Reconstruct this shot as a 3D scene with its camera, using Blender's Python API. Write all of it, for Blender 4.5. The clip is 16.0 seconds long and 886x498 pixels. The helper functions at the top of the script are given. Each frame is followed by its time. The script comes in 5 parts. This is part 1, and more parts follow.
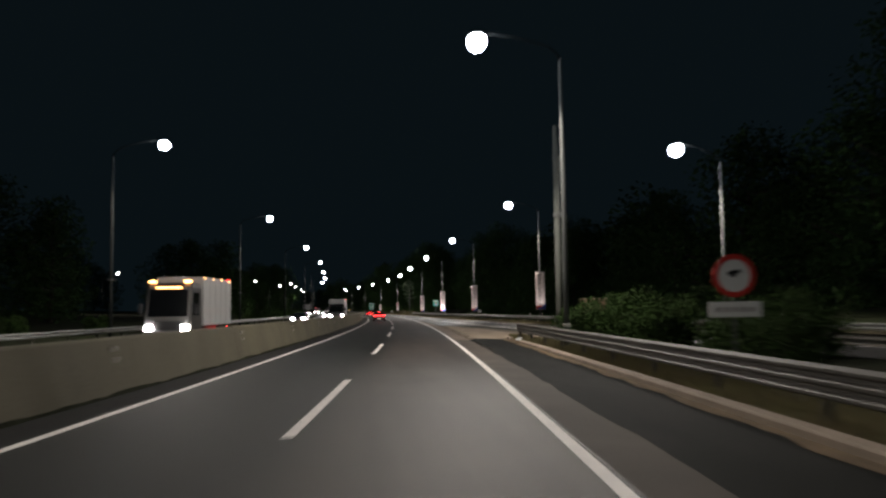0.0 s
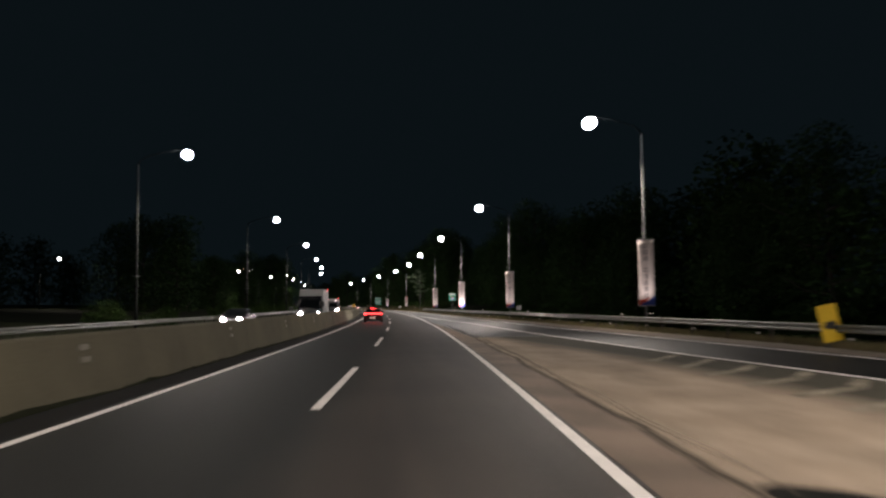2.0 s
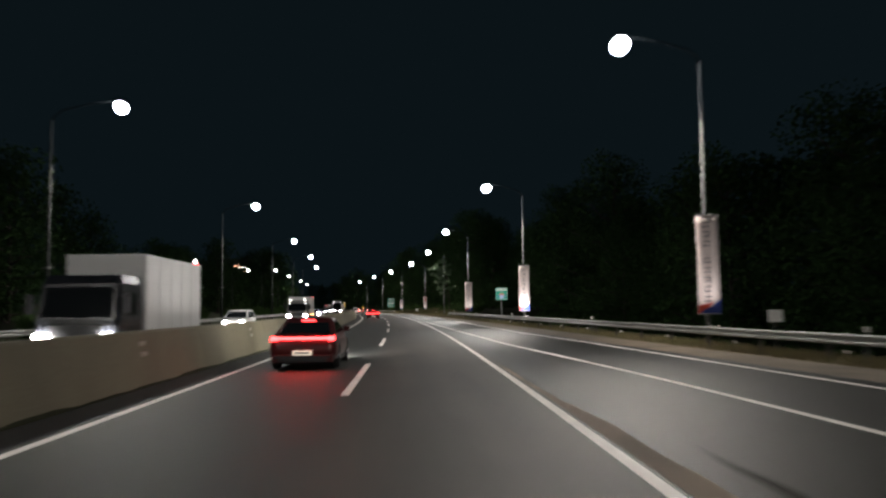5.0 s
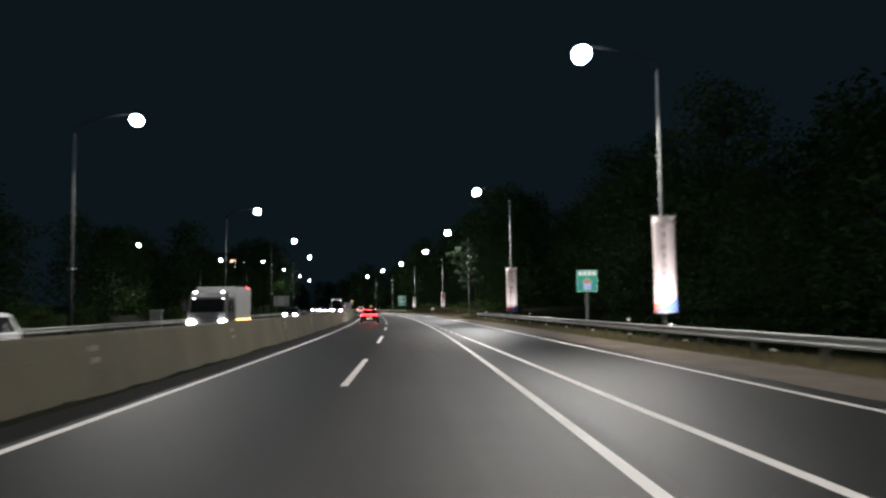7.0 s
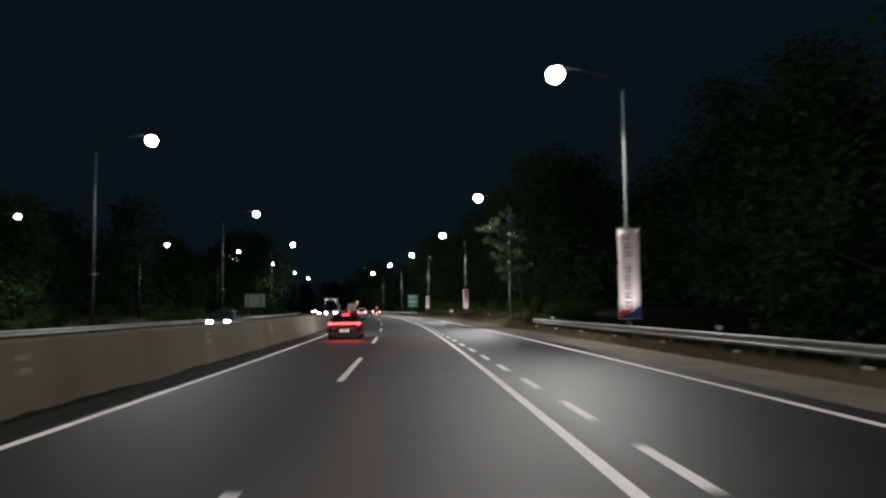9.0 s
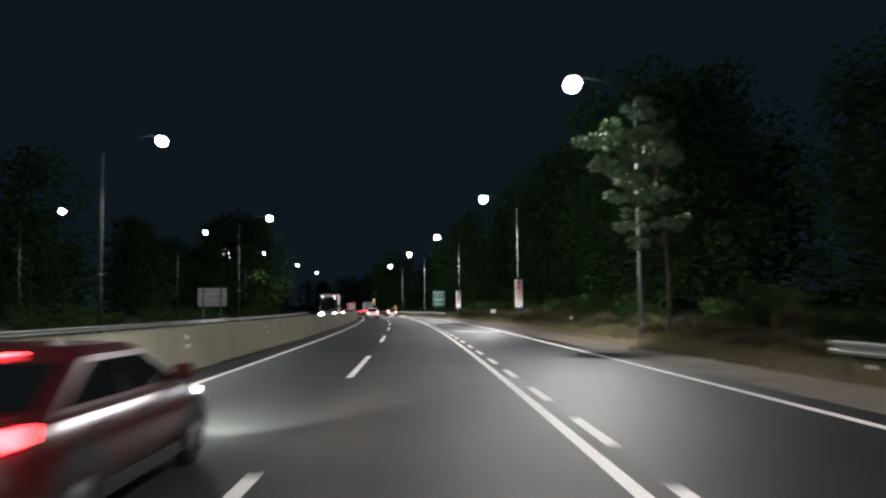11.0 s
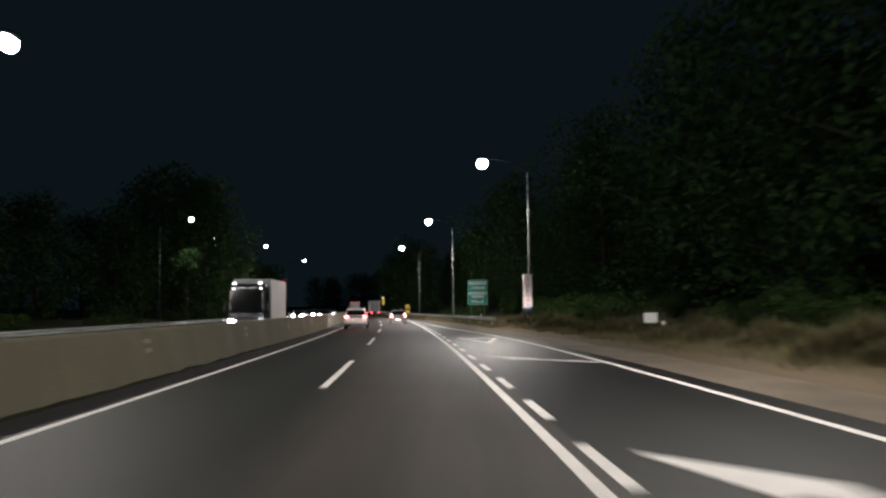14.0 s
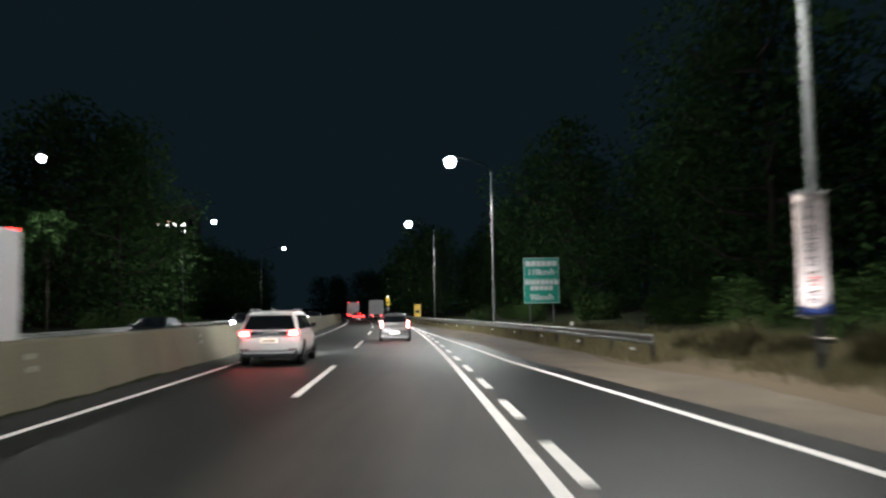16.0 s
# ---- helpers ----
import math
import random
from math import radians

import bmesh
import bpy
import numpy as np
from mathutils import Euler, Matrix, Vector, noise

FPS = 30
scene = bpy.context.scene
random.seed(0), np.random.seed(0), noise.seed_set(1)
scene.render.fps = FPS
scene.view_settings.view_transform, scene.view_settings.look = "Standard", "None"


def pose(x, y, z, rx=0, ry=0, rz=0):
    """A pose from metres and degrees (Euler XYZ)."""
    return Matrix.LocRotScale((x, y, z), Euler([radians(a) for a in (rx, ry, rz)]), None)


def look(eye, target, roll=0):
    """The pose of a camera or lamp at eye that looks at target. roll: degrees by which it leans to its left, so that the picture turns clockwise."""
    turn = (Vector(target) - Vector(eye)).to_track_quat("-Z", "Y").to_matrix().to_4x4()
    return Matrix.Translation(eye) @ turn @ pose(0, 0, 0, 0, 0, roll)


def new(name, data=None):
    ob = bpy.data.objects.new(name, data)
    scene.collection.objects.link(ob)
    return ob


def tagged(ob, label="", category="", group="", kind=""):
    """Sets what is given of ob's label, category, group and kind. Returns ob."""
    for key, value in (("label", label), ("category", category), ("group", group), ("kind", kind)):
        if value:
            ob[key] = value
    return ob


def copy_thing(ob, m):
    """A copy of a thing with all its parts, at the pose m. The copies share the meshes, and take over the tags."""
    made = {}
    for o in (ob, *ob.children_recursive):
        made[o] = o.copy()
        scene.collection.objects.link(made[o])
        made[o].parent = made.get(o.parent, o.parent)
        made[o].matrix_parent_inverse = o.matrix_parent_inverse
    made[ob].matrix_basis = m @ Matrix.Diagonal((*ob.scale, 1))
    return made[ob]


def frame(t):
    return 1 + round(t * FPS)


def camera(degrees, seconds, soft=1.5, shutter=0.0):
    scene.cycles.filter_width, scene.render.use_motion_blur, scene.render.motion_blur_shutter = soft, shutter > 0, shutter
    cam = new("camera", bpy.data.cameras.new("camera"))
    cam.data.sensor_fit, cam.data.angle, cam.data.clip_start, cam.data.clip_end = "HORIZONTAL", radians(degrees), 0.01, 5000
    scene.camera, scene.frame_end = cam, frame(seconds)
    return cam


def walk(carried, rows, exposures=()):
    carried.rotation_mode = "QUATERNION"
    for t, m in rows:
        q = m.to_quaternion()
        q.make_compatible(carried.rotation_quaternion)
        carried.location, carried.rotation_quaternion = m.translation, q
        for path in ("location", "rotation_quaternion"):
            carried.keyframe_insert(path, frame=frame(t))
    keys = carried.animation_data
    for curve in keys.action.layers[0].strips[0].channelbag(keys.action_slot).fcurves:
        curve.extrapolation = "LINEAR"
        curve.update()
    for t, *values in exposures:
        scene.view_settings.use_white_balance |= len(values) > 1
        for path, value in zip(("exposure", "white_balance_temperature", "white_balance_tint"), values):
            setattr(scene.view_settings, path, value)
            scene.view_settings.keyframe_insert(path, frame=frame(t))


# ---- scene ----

# ---------------------------------------------------------------- camera
cam = camera(58.2, 16.0, soft=2.4, shutter=0.7)
PATH = [
    (0.0, pose(-5.77, 1.59, 1.68, 94.32, 0.82, -6.24)),
    (0.5, pose(-4.99, 11.04, 1.68, 94.27, 0.62, -6.17)),
    (1.0, pose(-4.21, 20.45, 1.68, 94.10, 0.30, -6.12)),
    (1.5, pose(-3.50, 30.04, 1.68, 94.11, 0.47, -5.95)),
    (2.0, pose(-2.87, 39.27, 1.68, 94.01, 0.57, -5.40)),
    (2.5, pose(-2.23, 48.89, 1.68, 93.96, 0.20, -4.62)),
    (3.0, pose(-1.68, 58.50, 1.68, 94.08, 0.44, -4.88)),
    (3.5, pose(-1.19, 67.98, 1.68, 94.05, 0.69, -4.44)),
    (4.0, pose(-0.81, 77.68, 1.68, 94.17, 0.66, -4.44)),
    (6.5, pose(1.02, 125.57, 1.68, 94.18, 0.58, -3.11)),
    (7.0, pose(1.27, 135.30, 1.68, 94.10, 0.66, -2.97)),
    (7.5, pose(1.52, 145.06, 1.68, 94.18, 0.71, -2.80)),
    (8.0, pose(1.65, 154.80, 1.68, 94.24, 0.76, -2.55)),
    (8.5, pose(1.79, 163.99, 1.68, 94.27, 0.56, -2.27)),
    (9.0, pose(1.84, 173.78, 1.68, 94.22, 0.61, -2.02)),
    (11.5, pose(1.29, 223.25, 1.68, 94.18, 0.71, -0.02)),
    (12.0, pose(1.00, 233.71, 1.68, 94.27, 0.65, 0.06)),
    (12.5, pose(0.70, 243.79, 1.68, 94.22, 0.59, 0.18)),
    (13.0, pose(0.38, 254.30, 1.68, 94.31, 0.55, 0.45)),
    (13.5, pose(-0.05, 264.84, 1.68, 94.30, 0.48, 0.71)),
    (14.0, pose(-0.47, 275.33, 1.68, 94.22, 0.74, 1.29)),
    (14.5, pose(-1.03, 285.97, 1.68, 94.23, 0.74, 1.46)),
    (15.0, pose(-1.54, 295.73, 1.68, 94.28, 0.78, 1.67)),
    (15.5, pose(-2.17, 306.16, 1.68, 94.29, 0.98, 1.91)),
    (16.0, pose(-2.80, 316.69, 1.68, 94.33, 1.00, 2.27)),
]
walk(cam, PATH, exposures=[(0.0, 0.15, 6400, 13), (0.5, 0.45, 6100, 9.5), (1.0, 0.45, 5980, 8.5), (2.0, 0.27, 6620, 16), (3.0, 0.45, 6500, 12), (4.0, 0.45, 6340, 9.5), (6.5, 0.6, 6120, 11.5), (7.5, 0.85, 5870, 9.5), (9.0, 0.4, 5970, 11.5), (11.5, 0.9, 5820, 10.5), (12.0, 0.85, 6020, 10.5), (12.5, 0.6, 6370, 13.5), (13.5, 0.6, 6070, 11.5), (14.5, 0.5, 6320, 12.5), (15.5, 0.75, 6020, 10.5), (16.0, 0.9, 5820, 6.5)])

# ---------------------------------------------------------------- world: night sky
world = bpy.data.worlds.new("night_sky")
scene.world = world
world.use_nodes = True
world.node_tree.nodes["Background"].inputs[0].default_value = (0.28, 0.53, 0.67, 1)
world.node_tree.nodes["Background"].inputs[1].default_value = 0.0090

LAMP_W = 4900.0      # street lamp
BANNER_W = 210.0      # floodlight under a banner, added fill light on most of them


# ---------------------------------------------------------------- the road's line
def curve0(y):
    s = (y - 150.0) / 150.0
    return -5.802 * s**2 - 0.0134 * s**3 - 0.0552 * s**4 - 0.0108 * s**5 + 1.948 * s


def curve(y):
    """x of the dashed lane line at station y."""
    if y > 450:
        d = y - 450
        k = (curve0(450.5) - curve0(449.5))
        return curve0(450) + k * min(d, 600) - 0.00035 * min(d, 600)**2 + (k - 0.42) * max(d - 600, 0)
    if y < -120:
        return curve0(-120) + (curve0(-119.5) - curve0(-120.5)) * (y + 120)
    return curve0(y)


def heading(y):
    return -math.degrees(math.atan(curve(y + 0.5) - curve(y - 0.5)))


def at(y, off, z=0.0, turn=0.0):
    """The pose at station y and offset off from the dashed line, facing along the road."""
    return pose(curve(y) + off, y, z, 0, 0, heading(y) + turn)


def lin(y, pts):
    """Piecewise straight value through (station, value) pairs."""
    if y <= pts[0][0]:
        return pts[0][1]
    for (a, va), (b, vb) in zip(pts, pts[1:]):
        if y <= b:
            return va + (vb - va) * (y - a) / (b - a)
    return pts[-1][1]


LINE2 = [(0, 19.0), (40, 13.5), (64, 10.4), (74, 9.45), (80, 8.9), (88, 8.3), (115, 6.98), (133, 5.6), (149, 5.05), (165, 4.7), (180, 4.4)]
LINE3 = [(0, 24.0), (40, 17.6), (64, 14.6), (86, 12.4), (97, 11.4), (120, 10.1), (138, 9.2), (147, 8.6), (170, 8.2), (204, 8.0),
         (250, 7.7), (298, 7.7), (312, 7.5), (325, 6.9), (342, 5.5), (364, 4.55), (385, 3.95), (400, 3.73)]
GUARD = [(0, 26.5), (40, 20.0), (58, 17.6), (92, 15.2), (126, 12.9), (150, 12.0), (172, 11.3), (231, 11.0)]
GUARD2 = [(337, 9.7), (352, 9.1), (366, 8.4), (382, 7.0), (400, 6.1), (430, 5.6), (760, 5.6)]
PAVED = [(0, 26.0), (40, 19.5), (58, 17.2), (92, 14.8), (126, 12.5), (150, 11.6), (172, 11.0), (226, 10.6), (246, 10.4), (300, 10.4), (325, 9.6), (342, 8.7), (366, 7.9), (400, 5.6), (430, 5.2)]


# ---------------------------------------------------------------- materials
def material(name, colour, rough=0.6, metal=0.0, var=0.25, scale=3.0, fine=60.0, bump=0.15, second=None, spec=0.5):
    """A surface with variation at two scales and fine relief."""
    m = bpy.data.materials.new(name)
    m.use_nodes = True
    nt = m.node_tree
    b = nt.nodes["Principled BSDF"]
    b.inputs["Roughness"].default_value = rough
    b.inputs["Metallic"].default_value = metal
    b.inputs["Specular IOR Level"].default_value = spec
    co = nt.nodes.new("ShaderNodeTexCoord")
    big = nt.nodes.new("ShaderNodeTexNoise")
    big.inputs["Scale"].default_value = scale
    big.inputs["Detail"].default_value = 5
    small = nt.nodes.new("ShaderNodeTexNoise")
    small.inputs["Scale"].default_value = fine
    small.inputs["Detail"].default_value = 3
    for n in (big, small):
        nt.links.new(co.outputs["Object"], n.inputs["Vector"])
    mix = nt.nodes.new("ShaderNodeMath")
    mix.operation = "ADD"
    nt.links.new(big.outputs[0], mix.inputs[0])
    nt.links.new(small.outputs[0], mix.inputs[1])
    ramp = nt.nodes.new("ShaderNodeValToRGB")
    ramp.color_ramp.elements[0].position, ramp.color_ramp.elements[1].position = 0.36, 0.64
    other = second or tuple(min(1, c * (1 + var)) for c in colour)
    ramp.color_ramp.elements[0].color = (*[c * (1 - var) for c in colour], 1)
    ramp.color_ramp.elements[1].color = (*other, 1)
    half = nt.nodes.new("ShaderNodeMath")
    half.operation = "MULTIPLY"
    half.inputs[1].default_value = 0.5
    nt.links.new(mix.outputs[0], half.inputs[0])
    nt.links.new(half.outputs[0], ramp.inputs[0])
    nt.links.new(ramp.outputs[0], b.inputs["Base Color"])
    if bump:
        bp = nt.nodes.new("ShaderNodeBump")
        bp.inputs["Strength"].default_value = bump
        bp.inputs["Distance"].default_value = 0.01
        nt.links.new(small.outputs[0], bp.inputs["Height"])
        nt.links.new(bp.outputs[0], b.inputs["Normal"])
    return m


def glow(name, colour, strength):
    m = bpy.data.materials.new(name)
    m.use_nodes = True
    b = m.node_tree.nodes["Principled BSDF"]
    b.inputs["Base Color"].default_value = (*colour, 1)
    b.inputs["Emission Color"].default_value = (*colour, 1)
    b.inputs["Emission Strength"].default_value = strength
    return m


def asphalt(name, colour, warm, tracks=0.13, stretch=(1.1, 0.03, 1), rough=0.58, spec=0.30):
    """Worn asphalt or concrete: aggregate speckle, patches, wheel tracks and drawn-out stains along the lanes."""
    m = material(name, colour, rough, 0, 0.22, 0.35, 90.0, 0.5, warm, spec)
    nt = m.node_tree
    b = nt.nodes["Principled BSDF"]
    ramp = [n for n in nt.nodes if n.type == "VALTORGB"][0]
    a = nt.nodes.new("ShaderNodeAttribute")
    a.attribute_name = "across"
    wave = nt.nodes.new("ShaderNodeMath")
    wave.operation = "SINE"
    k = nt.nodes.new("ShaderNodeMath")
    k.operation = "MULTIPLY"
    k.inputs[1].default_value = 2 * math.pi / 1.8
    nt.links.new(a.outputs["Fac"], k.inputs[0])
    nt.links.new(k.outputs[0], wave.inputs[0])
    co = nt.nodes.new("ShaderNodeTexCoord")
    mp = nt.nodes.new("ShaderNodeMapping")
    mp.inputs["Scale"].default_value = stretch
    n = nt.nodes.new("ShaderNodeTexNoise")
    n.inputs["Scale"].default_value = 1.6
    n.inputs["Detail"].default_value = 7
    n.inputs["Roughness"].default_value = 0.62
    nt.links.new(co.outputs["Object"], mp.inputs[0])
    nt.links.new(mp.outputs[0], n.inputs["Vector"])
    s1 = nt.nodes.new("ShaderNodeMath")
    s1.operation = "MULTIPLY_ADD"
    s1.inputs[1].default_value, s1.inputs[2].default_value = tracks, 0.30
    nt.links.new(wave.outputs[0], s1.inputs[0])
    s2 = nt.nodes.new("ShaderNodeMath")
    s2.operation = "MULTIPLY_ADD"
    s2.inputs[1].default_value = 1.4
    nt.links.new(n.outputs[0], s2.inputs[0])
    nt.links.new(s1.outputs[0], s2.inputs[2])
    mul = nt.nodes.new("ShaderNodeVectorMath")
    mul.operation = "SCALE"
    nt.links.new(ramp.outputs[0], mul.inputs[0])
    nt.links.new(s2.outputs[0], mul.inputs["Scale"])
    nt.links.new(mul.outputs[0], b.inputs["Base Color"])
    return m


ASPHALT = asphalt("asphalt", (0.0385, 0.0308, 0.0256), (0.0545, 0.0438, 0.0365))
# the outer lane is a newer, darker surface, painted darker still where headlights leave it dim; its seam by the dashed
# line is ragged and worn
nt = ASPHALT.node_tree
out = nt.nodes["Principled BSDF"].inputs["Base Color"]
worn = out.links[0].from_socket
across = nt.nodes.new("ShaderNodeAttribute")
across.attribute_name = "across"
rag = nt.nodes.new("ShaderNodeTexNoise")
rag.inputs["Scale"].default_value, rag.inputs["Detail"].default_value = 0.5, 6
where = nt.nodes.new("ShaderNodeMath")
where.operation = "ADD"
cut = nt.nodes.new("ShaderNodeMapRange")
cut.inputs["From Min"].default_value, cut.inputs["From Max"].default_value = 0.3, 1.45
newer_dim = nt.nodes.new("ShaderNodeMix")
newer_dim.data_type = "RGBA"
newer_dim.inputs[6].default_value = (0.170, 0.240, 0.230, 1)
newer_dim.inputs[7].default_value = (1, 1, 1, 1)
tint = nt.nodes.new("ShaderNodeVectorMath")
tint.operation = "MULTIPLY"
nt.links.new(across.outputs["Fac"], where.inputs[0])
nt.links.new(rag.outputs[0], where.inputs[1])
nt.links.new(where.outputs[0], cut.inputs[0])
nt.links.new(cut.outputs[0], newer_dim.inputs[0])
nt.links.new(worn, tint.inputs[0])
nt.links.new(newer_dim.outputs[2], tint.inputs[1])
nt.links.new(tint.outputs[0], out)
ASPHALT_OLD = asphalt("asphalt_merge_lane", (0.0085, 0.0086, 0.0086), (0.0135, 0.0134, 0.0128), 0.13, (1.1, 0.03, 1), 0.52, 0.26)
ASPHALT_SHOULDER = asphalt("asphalt_shoulder", (0.0085, 0.0092, 0.0085), (0.0135, 0.0138, 0.0125), 0.05, (1.1, 0.03, 1), 0.85, 0.10)
ASPHALT_DARK = material("asphalt_gutter", (0.014, 0.014, 0.015), 0.7, 0, 0.4, 1.2, 70, 0.5)
CONCRETE = material("barrier_concrete", (0.092, 0.081, 0.050), 0.85, 0, 0.30, 0.8, 25, 0.3)
# rain has drawn the barrier's stains downwards
nt = CONCRETE.node_tree
drawn = nt.nodes.new("ShaderNodeMapping")
drawn.inputs["Scale"].default_value = (0.6, 0.6, 0.35)
nt.links.new([n for n in nt.nodes if n.type == "TEX_COORD"][0].outputs["Object"], drawn.inputs[0])
stain = [n for n in nt.nodes if n.type == "TEX_NOISE"][0]
stain.inputs["Roughness"].default_value = 0.58
nt.links.new(drawn.outputs[0], stain.inputs["Vector"])
POLE_CONCRETE = material("pole_concrete", (0.18, 0.188, 0.168), 0.85, 0, 0.25, 1.2, 25, 0.3)
DUSTY = asphalt("dusty_apron", (0.320, 0.248, 0.186), (0.44, 0.350, 0.268), 0.05, (0.35, 0.11, 1), 0.9, 0.15)
nt = DUSTY.node_tree
out = nt.nodes["Principled BSDF"].inputs["Base Color"]
pale = out.links[0].from_socket
near = nt.nodes.new("ShaderNodeAttribute")
near.attribute_name = "dust"
clump = nt.nodes.new("ShaderNodeTexNoise")
clump.inputs["Scale"].default_value, clump.inputs["Detail"].default_value = 0.55, 6
where = nt.nodes.new("ShaderNodeMath")
where.operation = "ADD"
cut = nt.nodes.new("ShaderNodeMapRange")
cut.inputs["From Min"].default_value, cut.inputs["From Max"].default_value = 0.72, 1.30
blend = nt.nodes.new("ShaderNodeMix")
blend.data_type = "RGBA"
blend.inputs[6].default_value = (0.058, 0.054, 0.041, 1)
nt.links.new(near.outputs["Fac"], where.inputs[0])
nt.links.new(clump.outputs[0], where.inputs[1])
nt.links.new(where.outputs[0], cut.inputs[0])
nt.links.new(cut.outputs[0], blend.inputs[0])
nt.links.new(pale, blend.inputs[7])
nt.links.new(blend.outputs[2], out)
HATCH = material("faded_hatch_paint", (0.17, 0.148, 0.112), 0.9, 0, 0.50, 1.6, 25, 0.2, (0.36, 0.32, 0.25), 0.1)
STREAK = material("dark_dirt_streak", (0.040, 0.031, 0.024), 0.9, 0, 0.4, 1.2, 30, 0.3)
DUST_FILM = material("pale_dust_film", (0.40, 0.315, 0.235), 0.95, 0, 0.3, 1.2, 30, 0.3)
for m in (STREAK, DUST_FILM):
    nt = m.node_tree
    thick = nt.nodes.new("ShaderNodeAttribute")
    thick.attribute_name = "dust"
    patchy = nt.nodes.new("ShaderNodeTexNoise")
    patchy.inputs["Scale"].default_value, patchy.inputs["Detail"].default_value = 0.7, 7
    where = nt.nodes.new("ShaderNodeMath")
    where.operation = "ADD"
    cover = nt.nodes.new("ShaderNodeMapRange")
    cover.inputs["From Min"].default_value, cover.inputs["From Max"].default_value, cover.inputs["To Max"].default_value = 0.90, 1.62, 0.80
    nt.links.new(thick.outputs["Fac"], where.inputs[0])
    nt.links.new(patchy.outputs[0], where.inputs[1])
    nt.links.new(where.outputs[0], cover.inputs[0])
    nt.links.new(cover.outputs[0], nt.nodes["Principled BSDF"].inputs["Alpha"])
GUTTER = material("gutter_concrete", (0.116, 0.091, 0.066), 0.9, 0, 0.42, 0.5, 30, 0.4)
BAND = material("stained_concrete_band", (0.195, 0.145, 0.110), 0.85, 0, 0.50, 0.5, 40, 0.4)
BAND_DARK = material("stained_asphalt_band", (0.062, 0.0475, 0.037), 0.85, 0, 0.40, 0.5, 40, 0.4)
KERB = material("kerb_concrete", (0.31, 0.245, 0.19), 0.85, 0, 0.25, 1.0, 35, 0.3)
PAINT = material("road_paint", (0.85, 0.80, 0.77), 0.6, 0, 0.16, 2.0, 80, 0.25)
EARTH = material("verge_earth", (0.036, 0.031, 0.018), 0.95, 0, 0.5, 0.25, 12, 0.8, (0.030, 0.040, 0.017), 0.1)
STEEL = material("galvanised_steel", (0.19, 0.195, 0.185), 0.62, 0.35, 0.18, 1.5, 40, 0.05)
RAIL = material("guardrail_zinc", (0.23, 0.235, 0.22), 0.5, 0.3, 0.22, 0.8, 30, 0.06)
RAIL_DULL = material("guardrail_dusty_zinc", (0.115, 0.108, 0.094), 0.65, 0.2, 0.30, 0.8, 30, 0.06)
RAIL_POST = material("guardrail_post_zinc", (0.085, 0.080, 0.066), 0.8, 0.1, 0.3, 1.5, 40, 0.05)
# Near-black arms: the lack of light above the lamp is painted in.
ARM = material("lamp_arm_unlit_steel", (0.008, 0.009, 0.009), 0.9, 0.0, 0.15, 1.2, 30, 0.05, None, 0.0)
DIRT = (0.128, 0.100, 0.068)
DRY = material("dry_shrub", (0.105, 0.086, 0.050), 0.95, 0, 0.45, 0.5, 9, 0, (0.075, 0.080, 0.036), 0.1)
POLE = material("pole_steel", (0.095, 0.101, 0.097), 0.7, 0.0, 0.2, 1.2, 30, 0.012, None, 0.2)
DARK = material("dark_plastic", (0.012, 0.012, 0.013), 0.45, 0, 0.2, 4, 60, 0.05)
RUBBER = material("tyre_rubber", (0.014, 0.014, 0.014), 0.85, 0, 0.3, 8, 90, 0.3)
ALLOY = material("alloy_rim", (0.45, 0.45, 0.46), 0.3, 0.9, 0.1, 4, 60, 0.02)
CLOTH = material("banner_cloth", (0.78, 0.66, 0.625), 0.9, 0, 0.06, 3, 120, 0.1)
PRINT = material("banner_print", (0.22, 0.19, 0.20), 0.9, 0, 0.15, 6, 120, 0)
RED_PRINT = material("red_print", (0.62, 0.09, 0.06), 0.9, 0, 0.12, 6, 120, 0)
RED_WASH = material("faded_red_print", (0.70, 0.24, 0.18), 0.9, 0, 0.2, 6, 120, 0)
BLUE_PRINT = material("blue_print", (0.05, 0.08, 0.30), 0.9, 0, 0.15, 6, 120, 0)
SIGN_GREEN = material("sign_green", (0.03, 0.37, 0.26), 0.5, 0, 0.10, 3, 60, 0)
SIGN_WHITE = material("sign_white", (0.82, 0.82, 0.80), 0.5, 0, 0.05, 3, 60, 0)
SIGN_RED = material("sign_red", (0.60, 0.035, 0.025), 0.5, 0, 0.12, 3, 60, 0)
SIGN_BLUE = material("sign_blue", (0.10, 0.25, 0.55), 0.5, 0, 0.12, 3, 60, 0)
SIGN_YELLOW = material("sign_yellow", (0.70, 0.45, 0.02), 0.5, 0, 0.12, 3, 60, 0)
BLACK_PRINT = material("black_print", (0.015, 0.015, 0.015), 0.6, 0, 0.1, 3, 60, 0)
BARK = material("bark", (0.040, 0.031, 0.023), 0.95, 0, 0.4, 3, 30, 0.8)
LEAF = material("leaf", (0.034, 0.066, 0.018), 0.9, 0, 0.45, 0.6, 9, 0, (0.048, 0.086, 0.024), 0.06)
# Paler leaf copy for the tree at the lamp: lamplight painted into its colour.
LEAF_LIT = material("leaf_lamplit", (0.105, 0.165, 0.088), 0.85, 0, 0.4, 0.6, 9, 0, (0.155, 0.215, 0.125), 0.12)
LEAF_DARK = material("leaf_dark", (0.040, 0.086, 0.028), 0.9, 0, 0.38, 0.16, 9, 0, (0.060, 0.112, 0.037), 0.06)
STRAW = material("dry_grass", (0.23, 0.170, 0.098), 0.95, 0, 0.45, 0.5, 10, 0, (0.16, 0.15, 0.065))
